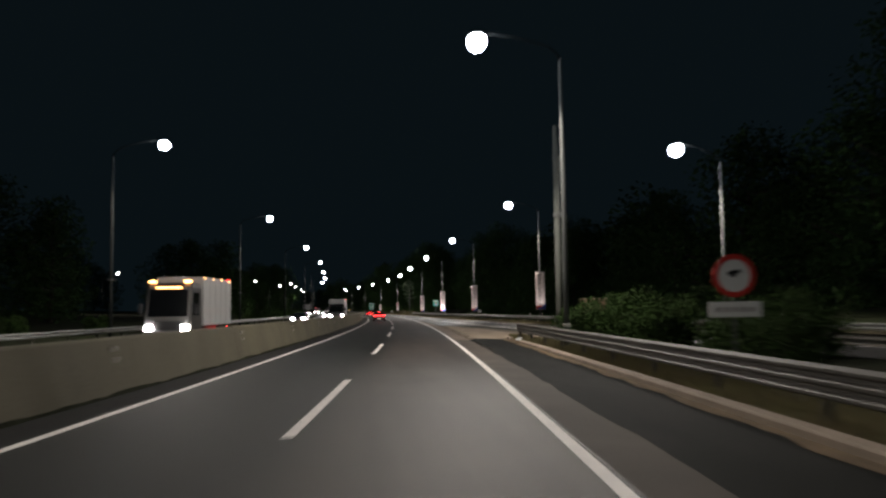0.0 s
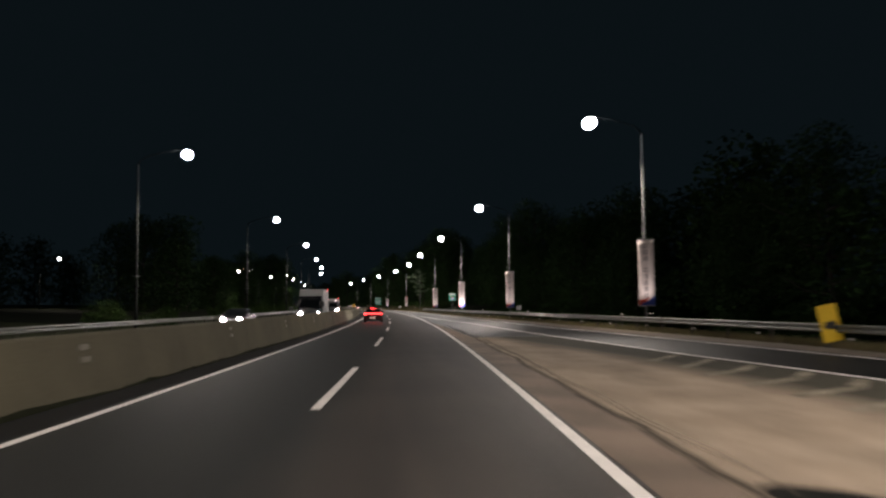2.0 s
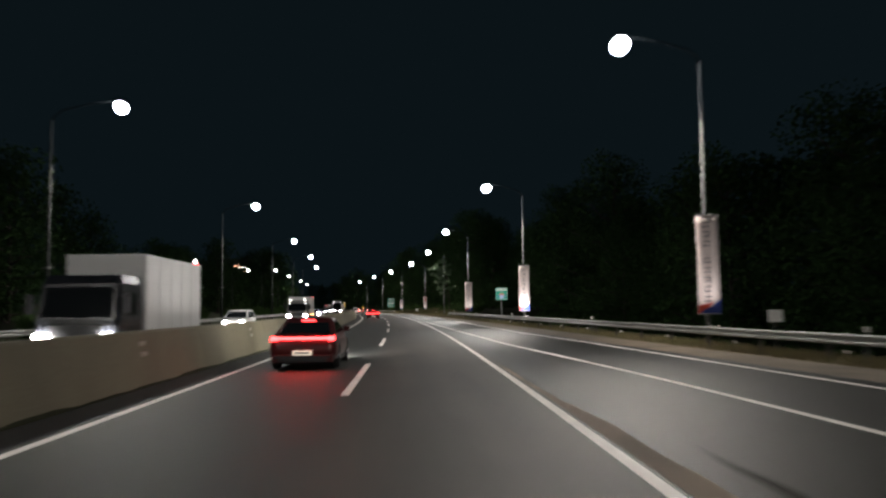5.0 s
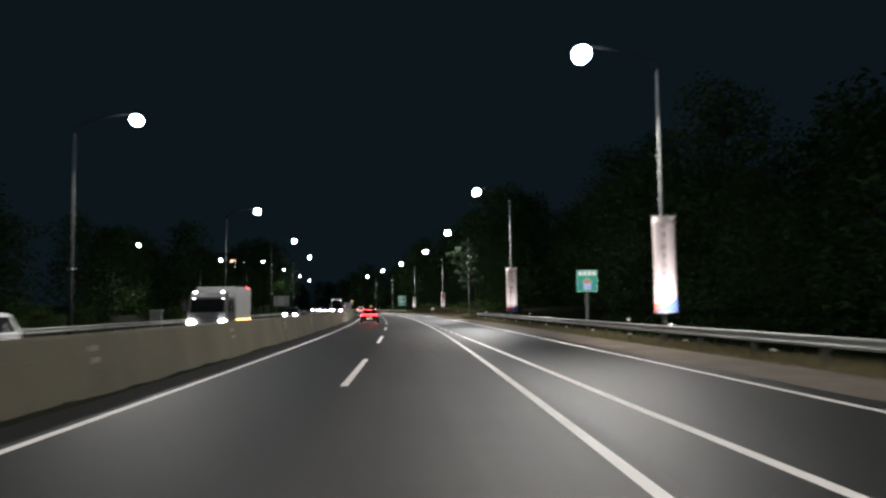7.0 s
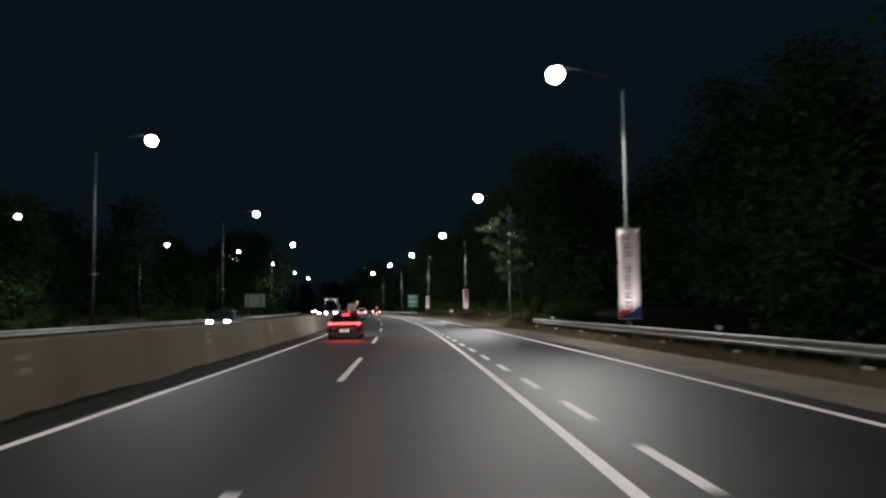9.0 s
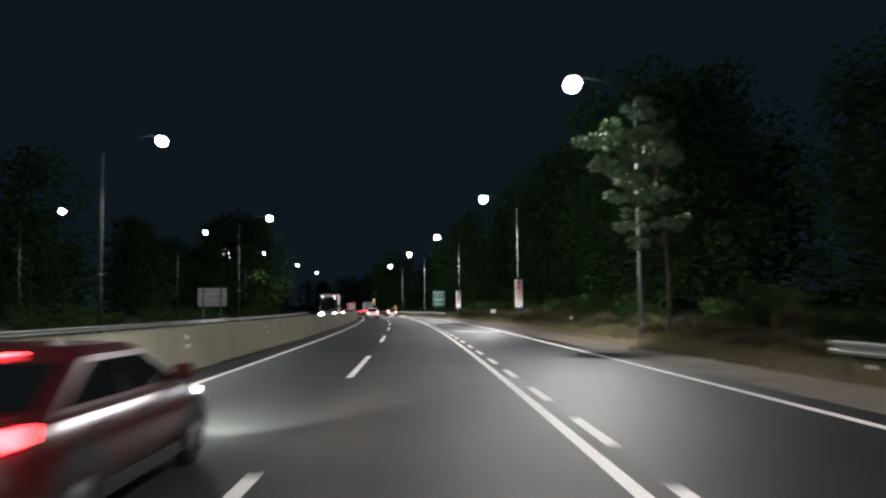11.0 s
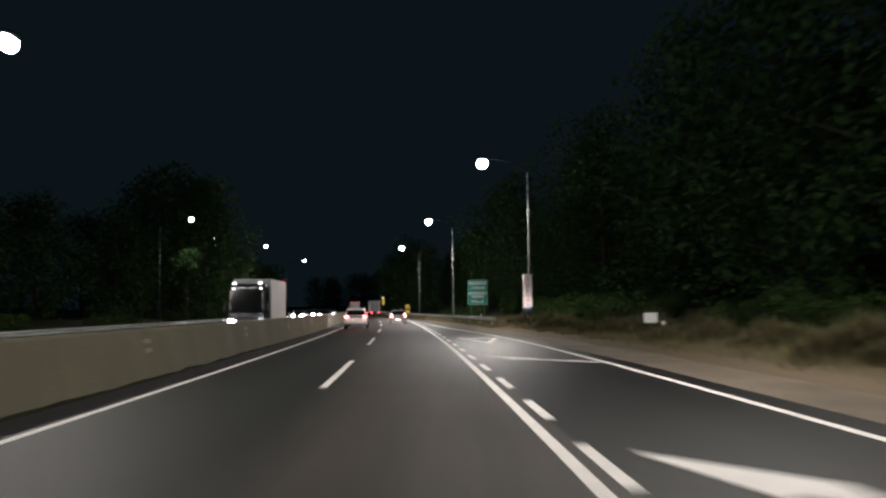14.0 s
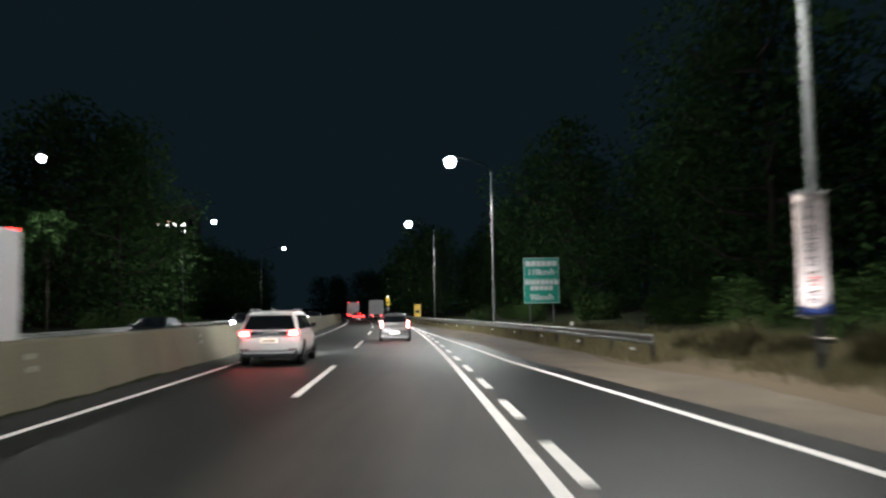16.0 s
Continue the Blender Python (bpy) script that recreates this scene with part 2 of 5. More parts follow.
WHITE_PAINT = material("white_car_paint", (0.78, 0.77, 0.76), 0.28, 0, 0.03, 2, 50, 0.0)
GREY_PAINT = material("grey_car_paint", (0.085, 0.082, 0.080), 0.30, 0.3, 0.05, 2, 50, 0.0)
RED_PAINT = material("dark_red_car_paint", (0.050, 0.006, 0.007), 0.28, 0.2, 0.05, 2, 50, 0.0)
BLACK_PAINT = material("black_car_paint", (0.012, 0.013, 0.016), 0.25, 0.0, 0.1, 2, 50, 0.0)
BOX_PAINT = material("truck_box_panel", (0.46, 0.46, 0.46), 0.5, 0, 0.07, 0.8, 30, 0.03)
GLASS = material("tinted_glass", (0.006, 0.007, 0.008), 0.06, 0, 0.1, 2, 40, 0.0, None, 0.8)
CLADDING = material("tower_cladding", (0.10, 0.10, 0.11), 0.8, 0, 0.2, 0.4, 8, 0.2)
LAMP_GLASS = glow("lamp_glass", (0.90, 0.96, 1.0), 45)
FAR_GLASS = glow("far_lamp_glass", (1.0, 0.97, 0.88), 20)
HEAD = glow("headlight_glass", (1.0, 0.95, 0.88), 400)
TAIL = glow("tail_light_glass", (1.0, 0.03, 0.03), 9)
TAIL_HOT = glow("brake_light_glass", (1.0, 0.035, 0.035), 10)
TAIL_CORE = glow("brake_light_core", (1.0, 0.30, 0.24), 16)
AMBER = glow("marker_light_glass", (1.0, 0.42, 0.12), 10)
TAIL_OFF = material("unlit_tail_glass", (0.10, 0.008, 0.008), 0.2, 0, 0.05, 4, 40, 0)
# Number plates glow by themselves, standing in for the light of their plate lamps.
DIM_GLOW = glow("dim_warm_glow", (1.0, 0.86, 0.68), 0.42)
WARM_WINDOW = glow("lit_window_warm", (1.0, 0.45, 0.25), 3)
WHITE_WINDOW = glow("lit_window_white", (1.0, 0.92, 0.78), 5)
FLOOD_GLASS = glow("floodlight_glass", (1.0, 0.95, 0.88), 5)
REFLECTOR = material("reflector", (0.62, 0.60, 0.55), 0.3, 0, 0.05, 6, 60, 0)
# Barrier reflectors darkened in colour to look as they do outside headlights.
DULL_REFLECTOR = material("dim_reflector", (0.26, 0.24, 0.21), 0.5, 0, 0.2, 6, 60, 0)


# bare brown dirt shows through the grass towards the road edge
nt = EARTH.node_tree
base = [n for n in nt.nodes if n.type == "VALTORGB"][0]
near = nt.nodes.new("ShaderNodeAttribute")
near.attribute_name = "dirt"
clump = nt.nodes.new("ShaderNodeTexNoise")
clump.inputs["Scale"].default_value, clump.inputs["Detail"].default_value = 0.9, 6
where = nt.nodes.new("ShaderNodeMath")
where.operation = "ADD"
cut = nt.nodes.new("ShaderNodeMapRange")
cut.inputs["From Min"].default_value, cut.inputs["From Max"].default_value = 0.72, 1.12
blend = nt.nodes.new("ShaderNodeMix")
blend.data_type = "RGBA"
blend.inputs[7].default_value = (*DIRT, 1)
nt.links.new(near.outputs["Fac"], where.inputs[0])
nt.links.new(clump.outputs[0], where.inputs[1])
nt.links.new(where.outputs[0], cut.inputs[0])
nt.links.new(cut.outputs[0], blend.inputs[0])
nt.links.new(base.outputs[0], blend.inputs[6])
nt.links.new(blend.outputs[2], nt.nodes["Principled BSDF"].inputs["Base Color"])


# ---------------------------------------------------------------- builders
def empty(name, m, label, category, group="", kind=""):
    ob = new(name)
    ob.empty_display_size = 0.3
    ob.matrix_basis = m
    return tagged(ob, label, category, group, kind)


def part(name, bm, mat, parent=None, label="", smooth=False):
    me = bpy.data.meshes.new(name)
    bm.normal_update()
    bm.to_mesh(me)
    bm.free()
    me.materials.append(mat)
    if smooth:
        for p in me.polygons:
            p.use_smooth = True
    ob = new(name, me)
    if parent:
        ob.parent = parent
    return tagged(ob, label)


def share(name, me, parent, m):
    ob = new(name, me)
    ob.parent = parent
    ob.matrix_basis = m
    return ob


def box(bm, x0, x1, y0, y1, z0, z1, bevel=0.0):
    r = bmesh.ops.create_cube(bm, size=1.0)["verts"]
    for v in r:
        v.co = Vector((x0 + (v.co.x + 0.5) * (x1 - x0), y0 + (v.co.y + 0.5) * (y1 - y0), z0 + (v.co.z + 0.5) * (z1 - z0)))
    if bevel:
        es = list({e for v in r for e in v.link_edges})
        bmesh.ops.bevel(bm, geom=es, offset=bevel, segments=2, affect="EDGES", profile=0.6)
    return bm


def boxes(*rows, bevel=0.0):
    bm = bmesh.new()
    for r in rows:
        box(bm, *r, bevel=bevel)
    return bm


def tube(bm, pts, radii, n=10, cap=True):
    """A tapered tube through points."""
    pts = [Vector(p) for p in pts]
    rings = []
    for i, p in enumerate(pts):
        d = (pts[min(i + 1, len(pts) - 1)] - pts[max(i - 1, 0)]).normalized()
        side = d.cross(Vector((0, 0, 1)) if abs(d.z) < 0.9 else Vector((1, 0, 0))).normalized()
        up = side.cross(d)
        r = radii[i] if hasattr(radii, "__len__") else radii
        rings.append([bm.verts.new(p + side * r * math.cos(a) + up * r * math.sin(a)) for a in [2 * math.pi * k / n for k in range(n)]])
    for a, b in zip(rings, rings[1:]):
        for k in range(n):
            bm.faces.new((a[k], a[(k + 1) % n], b[(k + 1) % n], b[k]))
    if cap:
        bm.faces.new(rings[0][::-1])
        bm.faces.new(rings[-1])
    return bm


def tubes(*rows, n=10):
    bm = bmesh.new()
    for pts, r in rows:
        tube(bm, pts, r, n)
    return bm


def loft(sections, cap=True):
    """A skin over closed sections of equal length."""
    bm = bmesh.new()
    rings = [[bm.verts.new(p) for p in s] for s in sections]
    n = len(rings[0])
    for a, b in zip(rings, rings[1:]):
        for k in range(n):
            bm.faces.new((a[k], a[(k + 1) % n], b[(k + 1) % n], b[k]))
    if cap:
        bm.faces.new(rings[0][::-1])
        bm.faces.new(rings[-1])
    bmesh.ops.recalc_face_normals(bm, faces=bm.faces)
    return bm


def plate(pts, depth=(0, 0, 0.02)):
    """A flat outline given a thickness."""
    bm = bmesh.new()
    a = [bm.verts.new(p) for p in pts]
    b = [bm.verts.new(Vector(p) + Vector(depth)) for p in pts]
    n = len(a)
    bm.faces.new(a)
    bm.faces.new(b[::-1])
    for k in range(n):
        bm.faces.new((a[k], b[k], b[(k + 1) % n], a[(k + 1) % n]))
    bmesh.ops.recalc_face_normals(bm, faces=bm.faces)
    return bm


def steps(y0, y1, step):
    n = max(1, round((y1 - y0) / step))
    return [y0 + (y1 - y0) * i / n for i in range(n + 1)]


def strip(name, y0, y1, left, right, z, mat, parent=None, step=4.0, cols=1, thick=0.0, label="", dust=None):
    """A ribbon of road between two offsets (numbers or functions of the station)."""
    fl = left if callable(left) else (lambda y: left)
    fr = right if callable(right) else (lambda y: right)
    me = bpy.data.meshes.new(name)
    vs, fs, ac = [], [], []
    ys = steps(y0, y1, step)
    for y in ys:
        for j in range(cols + 1):
            o = fl(y) + (fr(y) - fl(y)) * j / cols
            vs.append((curve(y) + o, y, z))
            ac.append(o)
    w = cols + 1
    for i in range(len(ys) - 1):
        for j in range(cols):
            a = i * w + j
            fs.append((a, a + 1, a + 1 + w, a + w))
    if thick:
        n = len(vs)
        vs += [(x, y, zz - thick) for x, y, zz in vs]
        ac += ac
        for i in range(len(ys) - 1):
            for j in (0, cols):
                a = i * w + j
                q = (a, a + w, a + w + n, a + n)
                fs.append(q if j else q[::-1])
        fs.append(tuple([j for j in range(cols, -1, -1)] + [n + j for j in range(cols + 1)]))
        e = (len(ys) - 1) * w
        fs.append(tuple([e + j for j in range(cols + 1)] + [n + e + j for j in range(cols, -1, -1)]))
    me.from_pydata(vs, [], fs)
    me.attributes.new("across", "FLOAT", "POINT").data.foreach_set("value", ac)
    if dust:
        me.attributes.new("dust", "FLOAT", "POINT").data.foreach_set("value", [dust(v[1], a) for v, a in zip(vs, ac)])
    me.materials.append(mat)
    ob = new(name, me)
    if parent:
        ob.parent = parent
    return tagged(ob, label)


def sweep(name, y0, y1, off, profile, mat, parent=None, step=4.0, label="", smooth=False):
    """A closed profile of (across, up) drawn along the road."""
    fo = off if callable(off) else (lambda y: off)
    secs = [[(curve(y) + fo(y) + a, y, b) for a, b in profile] for y in steps(y0, y1, step)]
    return part(name, loft(secs), mat, parent, label, smooth)


# ---------------------------------------------------------------- ground, road and markings
def rise(y, o, edge=None):
    """Height of the ground outside the paved width: a bank up, or a slope down behind the long guardrail."""
    z = -0.03
    edge = lin(y, PAVED) if edge is None else edge
    down = lin(y, [(54, 0), (66, 1), (222, 1), (242, 0)])
    if o > edge + 0.5:
        d = o - edge - 0.5
        up = min(d * 0.10, 1.2) + 0.035 * max(0, min(d - 12, 120))
        z += up * (1 - down) - down * min(max(0, d - 1.7) * 0.42, 2.6)
    if o < -19:
        d = -19 - o
        z += min(d * 0.05, 0.8) + 0.03 * max(0, min(d - 20, 120))
    return z


def ground():
    offs = [-2500, -900, -300, -120, -70, -45, -32, -26, -22, -20, -18.5, 0, 6.9, 8.2, 9.2, 10, 10.6, 11.2, 11.8, 12.4, 13, 14, 15, 16.5, 18, 21, 27, 34, 45, 70, 120, 300, 900, 2500]
    ys = [-600, -300] + steps(-150, 480, 6) + [540, 620, 760, 950, 1300, 1800, 2600]
    vs, fs, dirt = [], [], []
    for y in ys:
        edge = lin(y, PAVED) if y < 520 else 6.0
        for o in offs:
            z = rise(y, o, edge)
            if z > 0.1:
                z += 0.25 * noise.noise((o * 0.2, y * 0.2, 3))
            vs.append((curve(y) + o, y, z))
            dirt.append(max(0.0, 1 - max(0, o - edge) / 4.6) if o > 0 else 0.0)
    w = len(offs)
    for i in range(len(ys) - 1):
        for j in range(w - 1):
            a = i * w + j
            fs.append((a, a + 1, a + 1 + w, a + w))
    me = bpy.data.meshes.new("ground")
    me.from_pydata(vs, [], fs)
    me.attributes.new("dirt", "FLOAT", "POINT").data.foreach_set("value", dirt)
    me.materials.append(EARTH)
    return tagged(new("ground", me), "dark roadside earth with patchy dry grass", "ground", kind="structure")


ground()
road = strip("road", -130, 900, 0.32, 3.95, 0.0, ASPHALT, None, 4.0, 6, 0.02)
tagged(road, "worn brownish grey asphalt lane of the expressway", "road", kind="structure")
passing = tagged(strip("road_passing", -130, 900, -3.62, 0.32, 0.0, ASPHALT, None, 4.0, 6, 0.02), "darker asphalt passing lane of the expressway", "road", kind="structure")
tagged(strip("pavement_gutter", -130, 900, -4.6, -3.62, -0.004, ASPHALT_DARK, None, 4.0, 2), "dark asphalt gutter below the median barrier", "pavement", kind="structure")
far_road = tagged(strip("road_opposite", -130, 900, -16.2, -5.2, 0.0, ASPHALT, None, 4.0, 12, 0.02), "asphalt carriageway of the oncoming traffic", "road", kind="structure")
shoulder = tagged(strip("road_shoulder", -130, 44.8, 3.95, 6.6, -0.002, ASPHALT_SHOULDER, None, 4.0, 4, 0.02), "dark asphalt shoulder ending at a concrete apron", "road", kind="structure")
DUST_EDGE = [(46, 9.0), (56, 8.8), (64, 8.2), (70, 7.2), (76, 6.0), (80, 5.2)]
apron = tagged(strip("pavement_apron", 44.8, 80, 3.95, lambda y: lin(y, LINE2), -0.002, DUSTY, None, 1.0, 16, 0.02, dust=lambda y, o: max(0, min(1, 0.5 + 0.36 * (lin(y, DUST_EDGE) - o)))), "dusty brown concrete apron where the slip road joins", "pavement", kind="structure")
slip = tagged(strip("road_slip", -60, 80, lambda y: lin(y, LINE2), lambda y: lin(y, LINE3) + 0.5, -0.002, ASPHALT_OLD, None, 4.0, 6, 0.02), "asphalt slip road merging with the expressway", "road", kind="structure")
merge = tagged(strip("road_merge", 80, 430, 3.95, lambda y: max(lin(y, LINE3) + 0.75, 3.97), -0.002, ASPHALT_OLD, None, 4.0, 6, 0.02), "dark asphalt acceleration lane beside the expressway", "road", kind="structure")
verge = tagged(strip("pavement_verge", 46, 430, lambda y: max(lin(y, LINE3) + (0.75 if y > 82 else 0.5), 3.97), lambda y: max(lin(y, PAVED), lin(y, LINE3) + 0.9) + (0.45 * noise.noise((y * 0.16, 7, 2)) + 0.25 * noise.noise((y * 0.6, 3, 2))) * (1 if y > 232 else 0), -0.006, GUTTER, None, 1.0, 3, 0.02), "pale brown dusty concrete gutter strip along the road edge", "pavement", kind="structure")
wob = lambda y, k, s=0.5: noise.noise((y * s, k, 0.5))
def film_strip(name, y0, y1, mid, half, z, mat, parent):
    """A stain along the road that thins out to both sides and to its ends."""
    strip(name, y0, y1, lambda y: mid(y) - half, lambda y: mid(y) + half, z, mat, parent, 0.5, 8, 0.0, "",
          lambda y, o: max(0, 1 - abs(o - mid(y)) / half) * min(1, (y - y0) / 4, (y1 - y) / 4))


film_strip("dirt_streak", 30, 108, lambda y: 4.70 + 0.10 * wob(y, 1, 0.25) + 0.07 * wob(y, 2, 1.1), 0.24, 0.0045, STREAK, shoulder)
film_strip("dust_streak", 44, 84, lambda y: 4.98 + 0.12 * wob(y, 7, 0.25), 0.20, 0.0038, DUST_FILM, apron)
strip("tar_edge", 44.0, 46.4, lambda y: 4.75 + 0.2 * wob(y, 11, 1.5), lambda y: 6.55 - (0.9 + 0.5 * wob(y, 12, 1.5)) * max(0, y - 44.8), 0.0022, ASPHALT_SHOULDER, shoulder, 0.2)
strip("edge_band", -40, 44.5, 3.80, lambda y: 4.60 + 0.09 * wob(y, 4, 0.3) + 0.05 * wob(y, 4, 1.7), 0.0025, BAND_DARK, shoulder, 0.8)
band = strip("edge_band", 44.5, 120, 3.80, lambda y: lin(y, [(80, 4.62), (120, 3.84)]) + 0.09 * wob(y, 4, 0.3) + 0.05 * wob(y, 4, 1.7), 0.0025, BAND, shoulder, 0.8)

strip("gutter_grime", -40, 420, lambda y: -4.44 + 0.05 * wob(y, 31), lambda y: -3.66 + 0.07 * wob(y, 32, 0.4) + 0.06 * wob(y, 33, 1.6), 0.003, ASPHALT_DARK, passing, 0.8)
L3 = lambda y: lin(y, LINE3)
L2 = lambda y: lin(y, LINE2)
strip("edge_line", -130, 700, -3.52, -3.36, 0.005, PAINT, road, 4.0)
strip("edge_line", -130, 700, 3.56, 3.73, 0.005, PAINT, road, 4.0)
strip("edge_line", -130, 700, -5.95, -5.80, 0.005, PAINT, far_road, 4.0)
strip("edge_line", -130, 700, -13.3, -13.15, 0.005, PAINT, far_road, 4.0)
strip("edge_line", 40, 180, lambda y: L2(y) - 0.09, lambda y: L2(y) + 0.09, 0.005, PAINT, slip, 2.0)
strip("edge_line", 0, 398, lambda y: L3(y) - 0.09, lambda y: L3(y) + 0.09, 0.005, PAINT, merge, 2.0)
for k in range(-6, 30):
    y = 12.5 + 20 * k
    strip("lane_dash", y, y + 8.7, -0.085, 0.085, 0.005, PAINT, road, 4.4)
    strip("lane_dash", y + 6, y + 14.7, -9.63, -9.47, 0.005, PAINT, far_road, 4.4)
for k in range(45):
    y = 181.0 + 4.626 * k
    o = lin(y, [(181, 4.38), (195, 4.22), (225, 3.98), (390, 3.96)])
    strip("merge_dash", y, y + 2.4, o - 0.085, o + 0.085, 0.005, PAINT, merge, 2.5)


def flat(name, pts, mat, parent):
    bm = bmesh.new()
    bm.faces.new([bm.verts.new((curve(y) + o, y, 0.006)) for o, y in pts])
    bmesh.ops.recalc_face_normals(bm, faces=bm.faces)
    return part(name, bm, mat, parent)


for y in (269.3, 284.7, 303.3):
    flat("merge_arrow", [(4.42, y), (6.15, y - 2.0), (5.75, y - 2.05), (7.62, y - 3.75), (7.4, y - 4.05), (5.4, y - 2.3), (5.15, y - 2.4)], PAINT, merge)
for y in (64.4, 62.2, 59.9, 57.6, 55.7, 53.8):
    o = lin(y, LINE2) - 0.35
    flat("hatch_bar", [(o, y), (o - 1.0, y - 1.45 + 0.2 * wob(y, 20)), (8.3 + 0.3 * wob(y, 21), y - 2.7), (8.35 + 0.3 * wob(y, 22), y - 3.1), (o - 0.85, y - 1.85), (o + 0.1, y - 0.45)], HATCH, apron)
bm = bmesh.new()
for a, b, wa in (((4.56, 318.95), (6.85, 319.0), 0.42), ((6.85, 319.0), (5.72, 312.6), 0.30), ((5.72, 312.6), (4.56, 318.95), 0.26)):
    d = Vector((b[0] - a[0], b[1] - a[1]))
    n = Vector((d.y, -d.x)).normalized() * wa
    if wa == 0.42:
        n = Vector((0, -0.7))
    elif wa == 0.30:
        n = Vector((-0.25, 0.15))
    else:
        n = Vector((0.20, 0.1))
    q = [a, b, (b[0] + n.x, b[1] + n.y), (a[0] + n.x, a[1] + n.y)]
    bm.faces.new([bm.verts.new((curve(y) + o, y, 0.006 + 0.001 * wa)) for o, y in q])
bmesh.ops.recalc_face_normals(bm, faces=bm.faces)
for f in bm.faces:
    if f.normal.z < 0:
        f.normal_flip()
part("yield_triangle", bm, PAINT, merge)

# ---------------------------------------------------------------- median barrier
JERSEY = [(-0.40, 0), (-0.38, 0.08), (-0.14, 1.22), (-0.10, 1.27), (0.10, 1.27), (0.14, 1.22), (0.38, 0.08), (0.40, 0)]
barrier = empty("median_barrier", pose(0, 0, 0), "weathered beige concrete median barrier", "barrier", kind="structure")
for i in range(72):
    y = -110 + 10 * i
    top = lin(y, [(15, 1.18), (100, 1.22), (300, 1.25)]) / 1.27
    sweep("barrier_section", y + 0.006, y + 9.994, -4.86, [(p, q * top) for p, q in JERSEY], CONCRETE, barrier, 5.0)

MOSS = material("gutter_moss", (0.018, 0.019, 0.012), 0.95, 0, 0.5, 1.5, 30, 0.6, (0.026, 0.030, 0.016), 0.1)
vs, fs = [], []
for i, y in enumerate(steps(-40, 420, 0.45)):
    h = max(0.02, 0.07 + 0.05 * wob(y, 41, 0.5) + 0.035 * wob(y, 42, 2.1))
    for z in (0.004, h * 0.5, h):
        vs.append((curve(y) - 4.86 + 0.012 + (0.40 if z < 0.01 else 0.387 - 0.2105 * max(0, z - 0.08)), y, z))
    if i:
        for k in (0, 1):
            a = 3 * i + k
            fs.append((a - 3, a, a + 1, a - 2))
moss_me = bpy.data.meshes.new("moss_fringe")
moss_me.from_pydata(vs, [], fs)
moss_me.materials.append(MOSS)
moss = new("moss_fringe", moss_me)
moss.parent = barrier

# ---------------------------------------------------------------- guardrails
W_BEAM = [(0.0, 0.46), (-0.075, 0.50), (-0.080, 0.55), (-0.005, 0.60), (-0.005, 0.63), (-0.075, 0.68), (-0.080, 0.73), (0.0, 0.77)]
W_BEAM += [(a + 0.008, b) for a, b in reversed(W_BEAM)]
THRIE_BEAM = [(0.0, 0.36), (-0.075, 0.39), (-0.080, 0.43), (-0.005, 0.48), (-0.005, 0.52), (-0.075, 0.56), (-0.080, 0.60), (-0.005, 0.65), (-0.005, 0.69), (-0.075, 0.73), (-0.080, 0.77), (0.0, 0.82)]
THRIE_BEAM += [(a + 0.008, b) for a, b in reversed(THRIE_BEAM)]
POST = tubes(([(0, 0, -0.25), (0, 0, 0.80)], 0.07), n=8)
POST_ME = bpy.data.meshes.new("post")
POST.to_mesh(POST_ME)
POST.free()
POST_ME.materials.append(RAIL_POST)
REFL = boxes((-0.012, 0.012, -0.06, 0.06, -0.04, 0.04), bevel=0.004)
REFL_ME = bpy.data.meshes.new("reflector")
REFL.to_mesh(REFL_ME)
REFL.free()
REFL_ME.materials.append(REFLECTOR)


def guardrail(y0, y1, pts, label, side=1, spacing=4.0, z=0.0, reflect=6.5, beam=W_BEAM, metal=RAIL):
    rail = empty("guardrail", pose(0, 0, 0), label, "guardrail", "roadside guardrails")
    fo = (lambda y: lin(y, pts)) if hasattr(pts, "__len__") else (lambda y: pts)
    prof = [(a * side, b + 0.06 + z) for a, b in beam]
    for a in steps(y0, y1, 24)[:-1]:
        b = a + (y1 - y0) / max(1, round((y1 - y0) / 24))
        sweep("rail", a, b - 0.01, fo, prof, metal, rail, 4.0)
    for y in steps(y0 + 0.4, y1 - 0.4, spacing):
        share("post", POST_ME, rail, pose(curve(y) + fo(y) + 0.08 * side, y, z))
    if reflect:
        for y in steps(y0 + 1.7, y1 - 1.7, reflect):
            share("reflector", REFL_ME, rail, pose(curve(y) + fo(y) - 0.10 * side, y, 0.34 + z, 0, 0, 90 + heading(y)))
    return rail


guardrail(-60, 231, GUARD, "galvanised steel beam guardrail along the slip road")
guardrail(340.5, 700, GUARD2, "galvanised steel beam guardrail past the merge")
guardrail(-60, 43.8, 7.15, "deep three-wave galvanised guardrail on the kerbed island", reflect=0, beam=THRIE_BEAM, metal=RAIL_DULL)
guardrail(12, 43.7, [(12, 16.0), (30, 12.9), (36, 11.3), (39, 10.2), (41, 9.35), (43.7, 7.5)], "galvanised guardrail on the slip road side of the island", side=-1, reflect=0, metal=RAIL_DULL)
guardrail(-110, 640, -17.0, "galvanised guardrail beyond the oncoming carriageway", side=-1, reflect=0)

# kerbed island between the expressway and the slip road
SILT = material("orange_silt", (0.150, 0.100, 0.055), 0.95, 0, 0.45, 0.9, 30, 0.5)
island = empty("island_kerb", pose(0, 0, 0), "pale brown concrete kerb round a grassy island", "kerb", kind="structure")
for i in range(27):
    y = -60 + 3.8 * i
    sweep("kerb_stone", y + 0.01, y + (3.79 if i < 26 else 0.75), 6.72, [(-0.12, -0.03), (-0.12, 0.10), (-0.09, 0.13), (0.12, 0.14), (0.12, -0.03)], KERB, island, 2.0)
